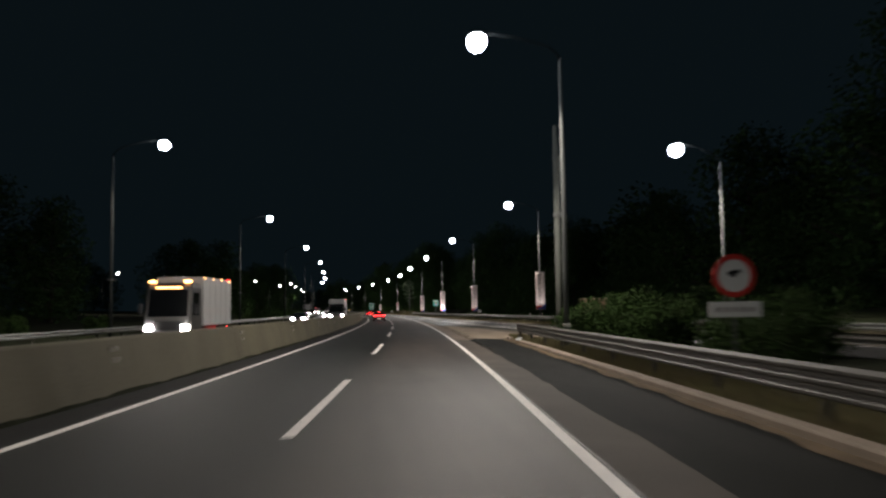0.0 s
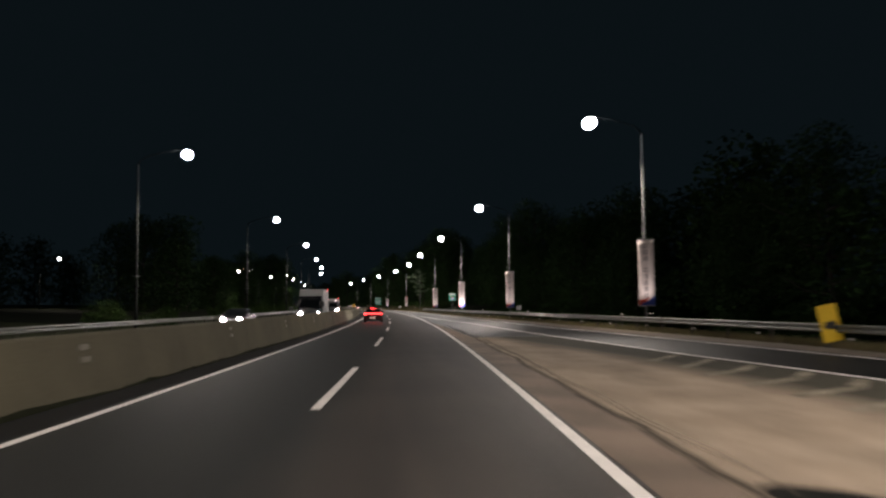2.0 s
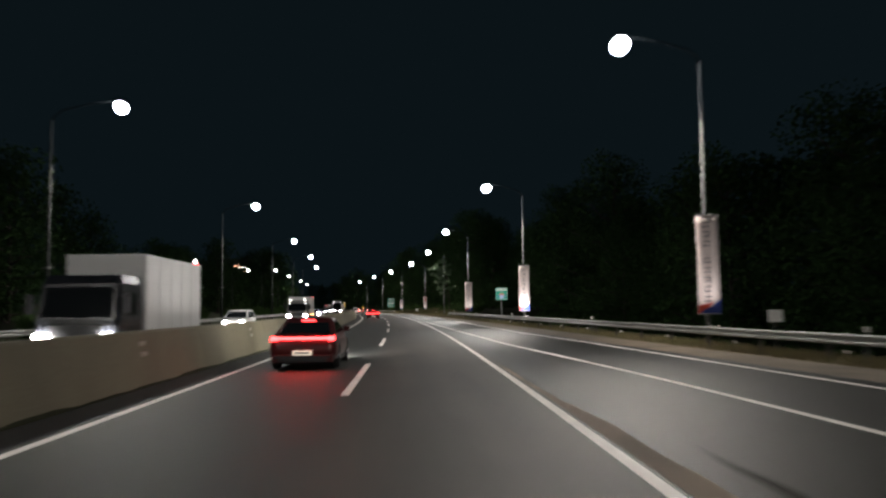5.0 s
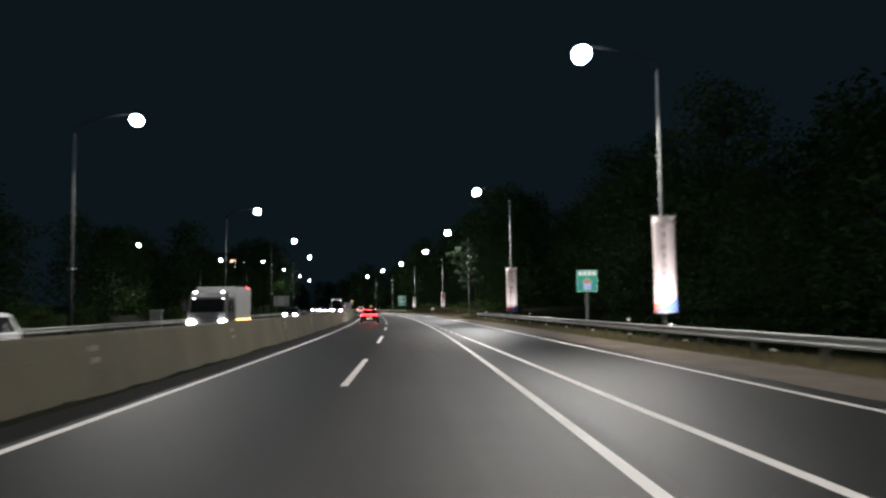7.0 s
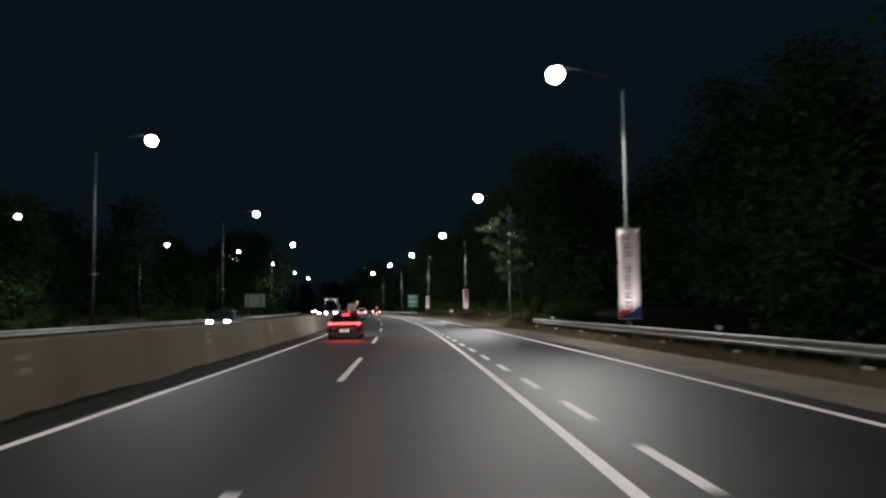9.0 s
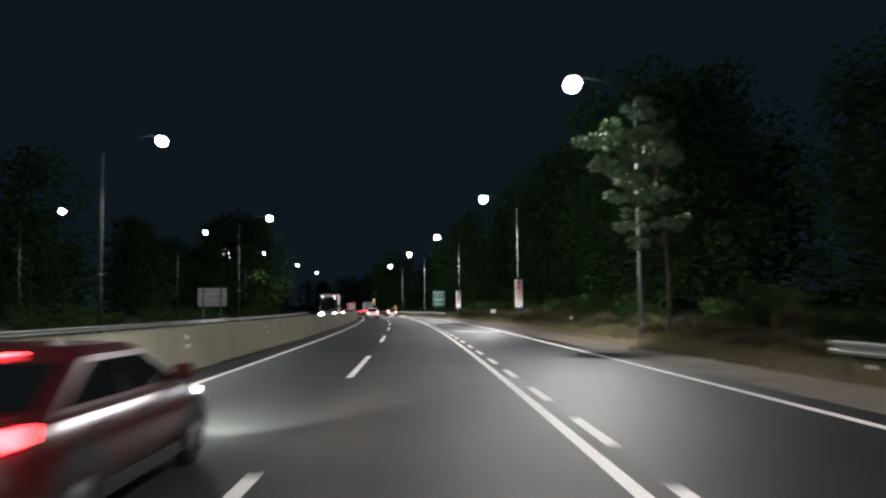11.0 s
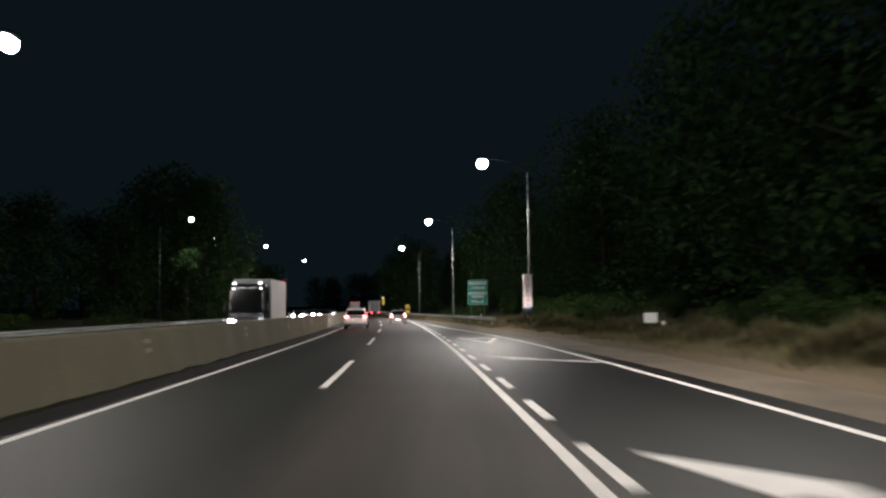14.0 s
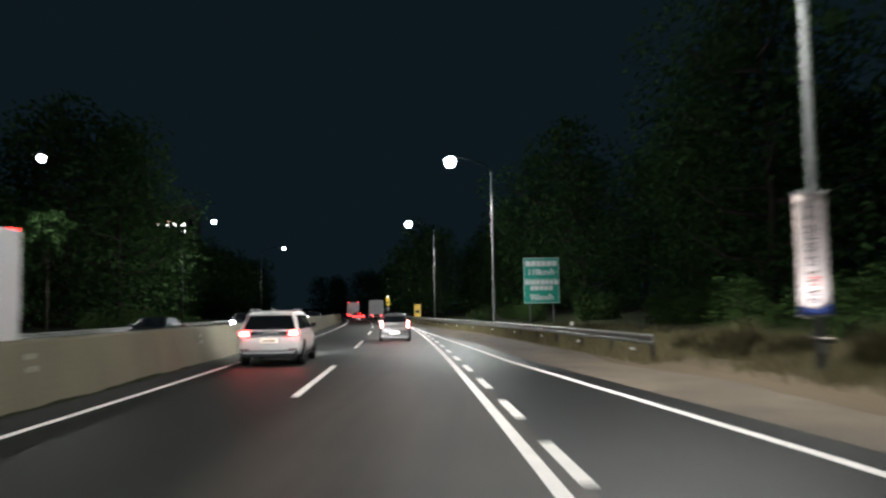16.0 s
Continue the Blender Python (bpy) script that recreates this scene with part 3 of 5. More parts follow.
# silt has buried the kerb short of the island's nose
sweep("silt_heap", 39.2, 42.9, 6.72, [(-0.34, -0.01), (-0.20, 0.045), (-0.02, 0.075), (0.16, 0.085), (0.3, 0.03)], SILT, island, 0.3)
strip("gutter_dirt", -60, 46.4, lambda y: 6.36 + 0.12 * wob(y, 51, 0.7) + 0.07 * wob(y, 52, 2.3) + (0.35 * max(0, y - 44) if y > 44 else 0), 6.62, 0.004, SILT, island, 0.5)
flat_bm = bmesh.new()
nose = [(6.60, 42.6), (6.64, 44.6), (6.85, 46.2), (7.2, 46.8), (7.6, 46.2), (7.9, 44.5)]
for z0, z1 in ((-0.02, 0.13),):
    a = [flat_bm.verts.new((curve(y) + o, y, z0)) for o, y in nose]
    b = [flat_bm.verts.new((curve(y) + o, y, z1)) for o, y in nose]
    c = [flat_bm.verts.new((curve(y) + 7.2 + (o - 7.2) * 0.7, 42.6 + (y - 42.6) * 0.88, z1 + 0.01)) for o, y in nose]
    for k in range(len(nose) - 1):
        flat_bm.faces.new((a[k], a[k + 1], b[k + 1], b[k]))
        flat_bm.faces.new((b[k], b[k + 1], c[k + 1], c[k]))
part("nose_kerb", flat_bm, KERB, island)
strip("island_soil", -60, 46.2, lambda y: 6.8, lambda y: min(L2(y) - 0.6, 8.0 if y > 42 else 60), 0.05, EARTH, island, 3.0, 3)


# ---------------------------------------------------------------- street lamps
# Pole steel of the weaker lamps, its colour darkened to look dimly lit.
FAR_POLE = material("dim_pole_steel", (0.028, 0.031, 0.030), 0.8, 0.0, 0.2, 1.2, 30, 0.05, None, 0.1)


def street_lamp(m, reach, head_z, label, group, clamp=0.0, lit=True, power=1.0):
    """A tapered pole with an upswept arm (towards -x) and a luminaire whose bowl is oversized for glare."""
    lamp = empty("street_lamp", m, label, "street lamp", group)
    top = head_z - 0.75
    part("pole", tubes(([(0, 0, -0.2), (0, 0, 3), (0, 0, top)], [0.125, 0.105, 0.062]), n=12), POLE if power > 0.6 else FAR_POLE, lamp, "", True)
    part("base_plate", boxes((-0.24, 0.24, -0.24, 0.24, -0.05, 0.035), bevel=0.01), STEEL, lamp)
    part("hand_hole_cover", boxes((-0.06, 0.06, -0.135, -0.10, 0.6, 0.95), bevel=0.01), STEEL, lamp)
    arm = [(0, 0, top - 0.1), (-0.12, 0, top + 0.18), (-0.5, 0, top + 0.50), (-reach * 0.55, 0, head_z + 0.14), (-reach + 0.30, 0, head_z + 0.30)]
    part("arm", tubes((arm, [0.055, 0.046, 0.040, 0.034, 0.030]), n=8), ARM, lamp, "", True)
    if clamp:
        part("clamp", tubes(([(0, 0, clamp), (0, 0, clamp + 0.12)], [0.16, 0.16]), n=12), STEEL, lamp)
        part("bracket", boxes((-0.32, 0.32, -0.03, 0.03, clamp + 0.02, clamp + 0.09), bevel=0.008), STEEL, lamp)
    hx = -reach
    secs = []
    for y, w, h in ((-0.34, 0.12, 0.06), (-0.25, 0.30, 0.14), (0.0, 0.40, 0.18), (0.25, 0.30, 0.14), (0.34, 0.12, 0.06)):
        secs.append([(hx + 0.9 * w * math.cos(a) * 1.2, y, head_z + 0.24 + max(0, math.sin(a)) * h) for a in [k * math.pi / 6 for k in range(7)]])
    head = part("luminaire_housing", loft(secs), ARM, lamp, "", True)
    # Lens oversized and rounded, so the lamp's glare is put into its shape.
    big = 0.42 if power > 0.9 else 0.37 if power > 0.5 else 0.29
    bowl = bmesh.new()
    bmesh.ops.create_uvsphere(bowl, u_segments=28, v_segments=18, radius=1.0)
    for v in bowl.verts:
        v.co = Vector((hx + v.co.x * big, v.co.y * big, head_z - 0.04 + v.co.z * (big if v.co.z < 0 else big * 0.8)))
    g = part("lens", bowl, LAMP_GLASS if power > 0.5 else FAR_GLASS, head, "glowing white lamp lens", True)
    g.visible_shadow = False
    if lit:
        data = bpy.data.lights.new("lamp_light", "SPOT")
        data.energy, data.spot_size, data.spot_blend = LAMP_W * power, radians(156), 0.30
        data.shadow_soft_size, data.color = 0.16, (1.0, 0.92, 0.79)
        light = new("lamp_light", data)
        light.parent = lamp
        light.matrix_basis = pose(hx, 0, head_z - 0.70, 0, 18, 0)
    return lamp


# Lamps at stations -26, -9 and 15.5 are unseen, added to light the start.
R_LAMPS = [(-9.0, 8.6, 5.2, 12.4), (33.0, 7.72, 4.3, 12.5), (87.5, 16.2, 12.9, 12.9), (129.3, 13.7, 10.3, 12.6), (168.8, 12.3, 9.0, 12.4),
           (209.9, 11.75, 8.6, 12.3), (250.8, 12.4, 9.4, 12.2), (292.3, 12.85, 9.5, 12.3), (334.2, 11.15, 7.8, 12.2), (374.6, 9.1, 6.1, 12.3), (413.6, 7.65, 4.6, 12.0)]
L_LAMPS = [(-26.0, -18.5, -15.1, 12.9), (15.5, -18.5, -15.1, 12.9), (56.7, -18.5, -15.1, 12.9), (98.5, -18.1, -14.6, 12.7), (140.0, -17.6, -14.0, 12.4), (180.3, -17.1, -13.7, 12.2),
           (223.5, -17.5, -14.1, 12.2), (261.8, -17.4, -13.8, 12.1), (305.4, -17.4, -13.9, 12.2)]
M_LAMPS = [(251.6, -38.6, -35.1, 10.3), (283.3, -32.6, -29.0, 10.0), (324.8, -29.4, -25.6, 12.0), (370.8, -26.8, -23.1, 12.2), (408.5, -22.3, -18.7, 11.8), (448.3, -18.0, -14.2, 11.7), (200.0, -66.0, -62.5, 10.7)]
for y, p, h, z in R_LAMPS:
    street_lamp(at(y, p), p - h, z + 0.18, "tall tapered grey steel street lamp with lit white lens", "right row of street lamps")
street_lamp(at(46.0, 19.8, 0.3), 2.6, 10.6, "street lamp beside the slip road with lit white lens", "right row of street lamps", power=0.999)
for y, p, h, z in L_LAMPS:
    street_lamp(at(y, p, 0, 180), h - p, z + 0.18, "tall grey street lamp beyond the oncoming carriageway", "left row of street lamps", clamp=3.9, power=0.52)
for y, p, h, z in M_LAMPS:
    street_lamp(at(y, p, 0.5, 180), h - p, z + 0.18, "street lamp on a road beyond the verge", "far row of street lamps", power=0.28)


# ---------------------------------------------------------------- banners on the lamp poles
def banner(m, w, h, z0, style, label, power):
    ban = empty("pole_banner", m, label, "banner", "banners on the lamp poles")
    y = -0.22
    bm = bmesh.new()
    n = 12
    rows = []
    for i in range(n + 1):
        t = i / n
        for j in range(5):
            x = -w / 2 + w * j / 4
            pull = 1 - 0.035 * math.sin(math.pi * t)
            rows.append(bm.verts.new((x * pull, y - 0.03 * math.sin(math.pi * t) * math.sin(j * 1.3 + 0.6), z0 + h * t)))
    for i in range(n):
        for j in range(4):
            a = i * 5 + j
            bm.faces.new((rows[a], rows[a + 1], rows[a + 6], rows[a + 5]))
    cloth = part("cloth", bm, CLOTH, ban, "", True)
    sol = cloth.modifiers.new("thickness", "SOLIDIFY")
    sol.thickness = 0.006
    for z in (z0 - 0.02, z0 + h + 0.02):
        part("rod", tubes(([(-w / 2 - 0.04, y, z), (w / 2 + 0.04, y, z)], 0.022), n=8), STEEL, ban)
        part("bracket", tubes(([(0, y, z), (0, -0.06, z)], 0.025), n=6), STEEL, ban)
        part("clamp", tubes(([(0, 0, z - 0.06), (0, 0, z + 0.06)], 0.125), n=12), STEEL, ban)
    yf = y - 0.045
    rng = random.Random(style)
    if style in (3, 4, 5, 6):
        a = plate([(-w / 2 * 0.98, yf, z0 + 0.02), (-w / 2 * 0.98, yf, z0 + 0.36), (-w * 0.1, yf, z0 + 0.40), (w * 0.16, yf, z0 + 0.50), (0.0, yf, z0 + 0.30), (0.1, yf, z0 + 0.02)], (0, 0.006, 0))
        part("red_wave", a, RED_PRINT, cloth)
        b = plate([(-w * 0.44, yf - 0.005, z0 + 0.02), (-w * 0.2, yf - 0.005, z0 + 0.20), (w * 0.1, yf - 0.005, z0 + 0.30), (w / 2 * 0.98, yf - 0.005, z0 + 0.62), (w / 2 * 0.98, yf - 0.005, z0 + 0.02)], (0, 0.006, 0))
        part("blue_wave", b, BLUE_PRINT, cloth)
        z = z0 + h - 0.40
        for word in ((3, 0.30, 5) if style != 5 else (2, 0.12, 4)):
            if isinstance(word, float):
                z -= word
                continue
            for k in range(word):
                glyph(cloth, 0.0 - 0.04, yf, z, 0.29 if style != 5 else 0.22, PRINT, rng)
                z -= 0.40
    else:
        a = plate([(-w / 2 * 0.98, yf, z0 + 0.01), (-w / 2 * 0.98, yf, z0 + 0.20), (0, yf, z0 + 0.10), (w / 2 * 0.98, yf, z0 + 0.24), (w / 2 * 0.98, yf, z0 + 0.01)], (0, 0.006, 0))
        part("blue_wave", a, BLUE_PRINT, cloth)
        z = z0 + h - 0.30
        if style == 8:
            for k in range(2):
                glyph(cloth, 0.0, yf, z, 0.40, RED_PRINT, rng)
                part("red_wash", boxes((-0.20, 0.20, yf - 0.002, yf + 0.004, z - 0.20, z + 0.21)), RED_WASH, cloth)
                z -= 0.50
        else:
            for ch, dz, size in (("2", 0.20, 0.42), ("시", 0.52, 0.36), ("간", 0.88, 0.36), ("마", 1.22, 0.30), ("다", 1.52, 0.30)):
                cu = bpy.data.curves.new("banner_letter", "FONT")
                cu.body, cu.size, cu.align_x, cu.align_y = ch, size, "CENTER", "CENTER"
                cu.extrude, cu.offset = 0.002, 0.006
                tx = new("banner_letter", cu)
                cu.materials.append(PRINT)
                tx.parent = cloth
                tx.matrix_basis = pose(0, yf - 0.002, z0 + h - dz, 90, 0, 0)
            z = z0 + h - 1.92
        for k in range(3 if style == 8 else 2):
            glyph(cloth, 0.0, yf, z, 0.30 if style == 8 else 0.26, RED_PRINT if (style == 9 and k == 0) else PRINT, rng)
            z -= 0.55 if style == 8 else 0.37
    # Only banners 4 and 5 are truly floodlit; elsewhere this light stands in for headlights.
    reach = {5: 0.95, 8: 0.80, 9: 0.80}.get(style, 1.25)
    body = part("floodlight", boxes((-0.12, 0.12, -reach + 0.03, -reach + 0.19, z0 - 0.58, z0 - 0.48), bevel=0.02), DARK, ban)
    part("lens", boxes((-0.10, 0.10, -reach + 0.05, -reach + 0.17, z0 - 0.478, z0 - 0.466), bevel=0.004), FLOOD_GLASS if style == 5 else DIM_GLOW, body, "floodlight lens with an added glow on most banners").visible_shadow = False
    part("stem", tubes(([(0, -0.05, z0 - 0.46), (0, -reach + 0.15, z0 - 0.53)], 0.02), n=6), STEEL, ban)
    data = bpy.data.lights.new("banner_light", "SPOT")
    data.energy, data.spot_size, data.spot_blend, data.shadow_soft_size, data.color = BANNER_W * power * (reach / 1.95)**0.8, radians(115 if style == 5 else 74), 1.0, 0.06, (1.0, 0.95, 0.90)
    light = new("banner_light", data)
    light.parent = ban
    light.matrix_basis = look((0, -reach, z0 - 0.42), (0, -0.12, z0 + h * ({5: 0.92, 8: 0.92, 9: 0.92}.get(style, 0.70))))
    return ban


def glyph(parent, x, y, z, s, mat, rng):
    """One block of unreadable writing: a few plain bars."""
    k = rng.randint(0, 2)
    rows = [(x - s / 2, x + s / 2, y - 0.004, y + 0.004, z + s * 0.30, z + s * 0.45)]
    if k != 1:
        rows.append((x - s / 2, x - s * 0.34, y - 0.003, y + 0.003, z - s * 0.45, z + s * 0.12))
    if k != 0:
        rows.append((x + s * 0.22, x + s * 0.38, y - 0.0035, y + 0.003, z - s * 0.42, z + s * 0.24))
    rows.append((x - s * 0.40, x + s * 0.42, y - 0.0045, y + 0.003, z - s * 0.30, z - s * 0.16))
    part("writing_bar", boxes(*rows), mat, parent)


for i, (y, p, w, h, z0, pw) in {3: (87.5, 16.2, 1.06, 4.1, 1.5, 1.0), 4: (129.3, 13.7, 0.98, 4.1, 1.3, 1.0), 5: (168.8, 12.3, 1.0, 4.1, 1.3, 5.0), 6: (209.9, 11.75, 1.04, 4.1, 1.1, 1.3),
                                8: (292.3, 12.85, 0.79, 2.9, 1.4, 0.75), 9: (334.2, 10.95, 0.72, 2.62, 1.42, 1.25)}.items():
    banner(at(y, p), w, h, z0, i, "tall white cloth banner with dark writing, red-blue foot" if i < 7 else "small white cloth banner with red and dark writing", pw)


# ---------------------------------------------------------------- signs
def text(parent, body, size, x, y, z, mat, name="lettering"):
    cu = bpy.data.curves.new(name, "FONT")
    cu.body, cu.size, cu.align_x, cu.align_y, cu.extrude, cu.offset = body, size, "CENTER", "CENTER", 0.003, 0.016
    cu.materials.append(mat)
    ob = new(name, cu)
    ob.parent = parent
    ob.matrix_basis = pose(x, y, z, 90, 0, 0)
    return ob


def bars(parent, y, z, height, widths, mat, gap=0.06):
    total = sum(widths) + gap * (len(widths) - 1)
    x = -total / 2
    for w in widths:
        part("writing_bar", boxes((x, x + w, y - 0.004, y + 0.004, z - height / 2, z + height / 2)), mat, parent)
        x += w + gap


def disc(r, y, depth, n=32, z=0.0, inner=0.0):
    if not inner:
        return plate([(r * math.cos(2 * math.pi * k / n), y, z + r * math.sin(2 * math.pi * k / n)) for k in range(n)], (0, depth, 0))
    bm = bmesh.new()
    v = [[bm.verts.new((q * math.cos(2 * math.pi * k / n), yy, z + q * math.sin(2 * math.pi * k / n))) for k in range(n)] for q, yy in ((r, y), (inner, y), (inner, y + depth), (r, y + depth))]
    for a, b in zip(v, v[1:] + v[:1]):
        for k in range(n):
            bm.faces.new((a[k], a[(k + 1) % n], b[(k + 1) % n], b[k]))
    bmesh.ops.recalc_face_normals(bm, faces=bm.faces)
    return bm


# limit sign, two posts
sign = empty("speed_sign", at(367.5, 11.2, -0.2), "green speed limit sign with white lettering on steel posts", "traffic sign")
for x in (-0.75, 0.75):
    part("post", tubes(([(x, 0.08, -0.2), (x, 0.08, 4.7)], 0.06), n=10), POLE, sign)
panel = part("panel", boxes((-1.15, 1.15, -0.02, 0.02, 2.15, 5.05), bevel=0.012), SIGN_GREEN, sign, "green reflective panel")
part("border", boxes((-1.12, 1.12, -0.026, -0.02, 5.0, 5.03), (-1.12, 1.12, -0.026, -0.02, 2.17, 2.2), (-1.12, -1.09, -0.026, -0.02, 2.2, 5.0), (1.09, 1.12, -0.026, -0.02, 2.2, 5.0)), SIGN_WHITE, panel)
part("divider", boxes((-1.05, 1.05, -0.027, -0.02, 3.66, 3.69)), SIGN_WHITE, panel)
bars(panel, -0.028, 4.67, 0.34, (0.30, 0.30, 0.30, 0.30, 0.30, 0.30), SIGN_WHITE, 0.035)
text(panel, "110km/h", 0.50, 0, -0.028, 4.12, SIGN_WHITE)
bars(panel, -0.028, 3.48, 0.28, (0.24, 0.12, 0.25, 0.25, 0.25, 0.25, 0.25, 0.25), SIGN_WHITE, 0.035)
bars(panel, -0.028, 3.12, 0.28, (0.22, 0.26, 0.26, 0.26, 0.26), SIGN_WHITE, 0.04)
text(panel, "90km/h", 0.50, 0, -0.028, 2.52, SIGN_WHITE)

# square information sign
sign = empty("camera_sign", at(182.6, 12.25), "square green sign with a small pictogram on a single post", "traffic sign")
part("post", tubes(([(0, 0.12, -0.2), (0, 0.12, 3.6)], 0.10), n=12), POLE, sign)
panel = part("panel", boxes((-0.64, 0.64, -0.02, 0.02, 2.42, 3.74), bevel=0.012), SIGN_GREEN, sign, "green reflective panel")
part("border", boxes((-0.62, 0.62, -0.025, -0.02, 3.70, 3.72), (-0.62, 0.62, -0.025, -0.02, 2.44, 2.46), (-0.62, -0.60, -0.025, -0.02, 2.46, 3.70), (0.60, 0.62, -0.025, -0.02, 2.46, 3.70)), SIGN_WHITE, panel)
bars(panel, -0.026, 3.53, 0.24, (0.22, 0.22, 0.22, 0.22), SIGN_WHITE)
part("pictogram_field", plate([(-0.19, -0.028, 2.55), (-0.235, -0.028, 2.62), (-0.235, -0.028, 2.98), (0.235, -0.028, 2.98), (0.235, -0.028, 2.62), (0.19, -0.028, 2.55)], (0, 0.008, 0)), material("sign_lavender", (0.46, 0.52, 0.80), 0.5, 0, 0.12, 3, 60, 0), panel)
part("pictogram_roof", plate([(-0.24, -0.028, 3.08), (-0.14, -0.028, 3.28), (0.14, -0.028, 3.28), (0.24, -0.028, 3.08)], (0, 0.008, 0)), material("sign_pale_green", (0.22, 0.44, 0.30), 0.5, 0, 0.1, 3, 60, 0), panel)
part("pictogram_bar", boxes((-0.29, 0.29, -0.031, -0.022, 2.96, 3.09), bevel=0.004), material("sign_salmon", (0.72, 0.30, 0.20), 0.5, 0, 0.12, 3, 60, 0), panel)
part("pictogram_stripe", boxes((-0.17, 0.17, -0.036, -0.030, 2.985, 3.045)), SIGN_RED, panel)
for x in (-0.40, 0.40):
    part("pictogram_side", boxes((x - 0.06, x + 0.06, -0.027, -0.02, 2.66, 2.92), bevel=0.003), SIGN_BLUE, panel)

# round prohibition sign with an under-plate
sign = empty("prohibition_sign", at(20.5, 9.62), "round red and white prohibition sign with a plate below", "traffic sign")
part("post", tubes(([(0, 0.08, -0.2), (0, 0.08, 2.95)], 0.045), n=10), POLE, sign)
back = part("disc", disc(0.50, 0.0, 0.02, z=2.41), SIGN_WHITE, sign)
part("ring", disc(0.54, -0.012, 0.022, z=2.41, inner=0.41), SIGN_RED, sign, "red ring")
part("pictogram", plate([(-0.18, -0.012, 2.46), (-0.10, -0.012, 2.54), (0.12, -0.012, 2.56), (0.20, -0.012, 2.50), (0.08, -0.012, 2.46), (0.0, -0.012, 2.36), (-0.06, -0.012, 2.38)], (0, 0.01, 0)), BLACK_PRINT, sign)
under = part("under_plate", boxes((-0.66, 0.66, -0.01, 0.02, 1.38, 1.76), bevel=0.008), SIGN_WHITE, sign, "white under-plate with faint writing")
bars(under, -0.014, 1.57, 0.12, (0.16, 0.16, 0.16, 0.16, 0.16), material("faint_print", (0.45, 0.42, 0.42), 0.6), 0.05)


# yellow boards
def yellow_board(m, lean, z, label):
    b = empty("warning_board", m, label, "warning board", "yellow warning boards")
    s = part("board", boxes((-0.36, 0.36, -0.015, 0.015, z, z + 1.35), bevel=0.01), SIGN_YELLOW, b, "yellow reflective board")
    part("arrow", plate([(-0.26, -0.02, z + 0.58), (-0.12, -0.02, z + 0.76), (-0.12, -0.02, z + 0.74), (0.23, -0.02, z + 0.74), (0.23, -0.02, z + 0.40), (0.06, -0.02, z + 0.40), (0.06, -0.02, z + 0.46), (-0.12, -0.02, z + 0.46), (-0.12, -0.02, z + 0.40)], (0, 0.006, 0)), BLACK_PRINT, s)
    part("post", tubes(([(-0.2, 0.05, -0.2), (-0.2, 0.05, z + 1.2)], 0.035), ([(0.2, 0.05, -0.2), (0.2, 0.05, z + 1.2)], 0.035), n=8), POLE, b)
    return b


yellow_board(at(66.8, 16.85) @ pose(0, 0, 0, 0, -11, 0), -11, 0.22, "leaning yellow warning board with a black arrow beside the guardrail")
yellow_board(at(404.0, 4.95), 0, 0.9, "yellow warning board with a black arrow above the guardrail")

far_board = yellow_board(at(470.0, 4.5), 0, 2.6, "tall yellow warning board with a round lamp on top")
lamp_ball = bmesh.new()
bmesh.ops.create_uvsphere(lamp_ball, u_segments=12, v_segments=8, radius=0.26, matrix=Matrix.Translation((0, 0, 4.25)))
part("warning_lamp", lamp_ball, DIM_GLOW, far_board, "glowing round warning lamp", True)

# back of a board that faces the oncoming traffic
sign = empty("sign_back", at(300.5, -19.4), "grey back of a wide road sign on two posts", "traffic sign")
for x in (-0.95, 0.95):
    part("post", tubes(([(x, 0, -0.2), (x, 0, 4.3)], 0.07), n=10), POLE, sign)
part("panel", boxes((-1.55, 1.55, 0.08, 0.11, 2.1, 4.1), bevel=0.01), material("sign_back_metal", (0.30, 0.30, 0.29), 0.5, 0.6), sign, "unpainted panel back")
for z in (2.5, 3.1, 3.7):
    part("stiffener", boxes((-1.5, 1.5, 0.03, 0.078, z - 0.04, z + 0.04)), STEEL, sign)

# tall utility pole by the island and a roadside cabinet
pole = empty("utility_pole", at(41.1, 8.95), "tall round concrete utility pole with steel bands", "utility pole")
part("shaft", tubes(([(0, 0, -0.3), (0, 0, 6), (0, 0, 11.0)], [0.17, 0.15, 0.12]), n=16), POLE_CONCRETE, pole, "", True)
part("collar", tubes(([(0, 0, 6.25), (0, 0, 6.30), (0, 0, 6.46), (0, 0, 6.51)], [0.16, 0.20, 0.20, 0.16]), n=16), STEEL, pole)
for z in (9.2, 9.35):
    part("band", tubes(([(0, 0, z), (0, 0, z + 0.07)], 0.175), n=16), STEEL, pole)
part("bracket", boxes((0.0, 0.34, -0.035, 0.035, 7.5, 7.57), bevel=0.01), STEEL, pole)
cab = empty("roadside_cabinet", at(198.8, -17.9), "grey roadside control cabinet behind the guardrail", "cabinet")
part("body", boxes((-0.42, 0.42, -0.3, 0.3, 0.1, 1.55), bevel=0.02), POLE, cab)
part("roof", boxes((-0.48, 0.48, -0.36, 0.36, 1.55, 1.63), bevel=0.02), STEEL, cab)
part("plinth", boxes((-0.45, 0.45, -0.33, 0.33, -0.1, 0.1), bevel=0.01), GUTTER, cab)


def delineator(m, h=1.0):
    d = empty("delineator", m, "slim roadside delineator post with a white reflector", "delineator", "delineators on the verge")
    part("post", tubes(([(0, 0, -0.2), (0, 0, h)], 0.04), n=8), POLE, d)
    part("reflector", boxes((-0.07, 0.07, -0.055, -0.03, h - 0.08, h + 0.08), bevel=0.01), REFLECTOR, d)
    return d


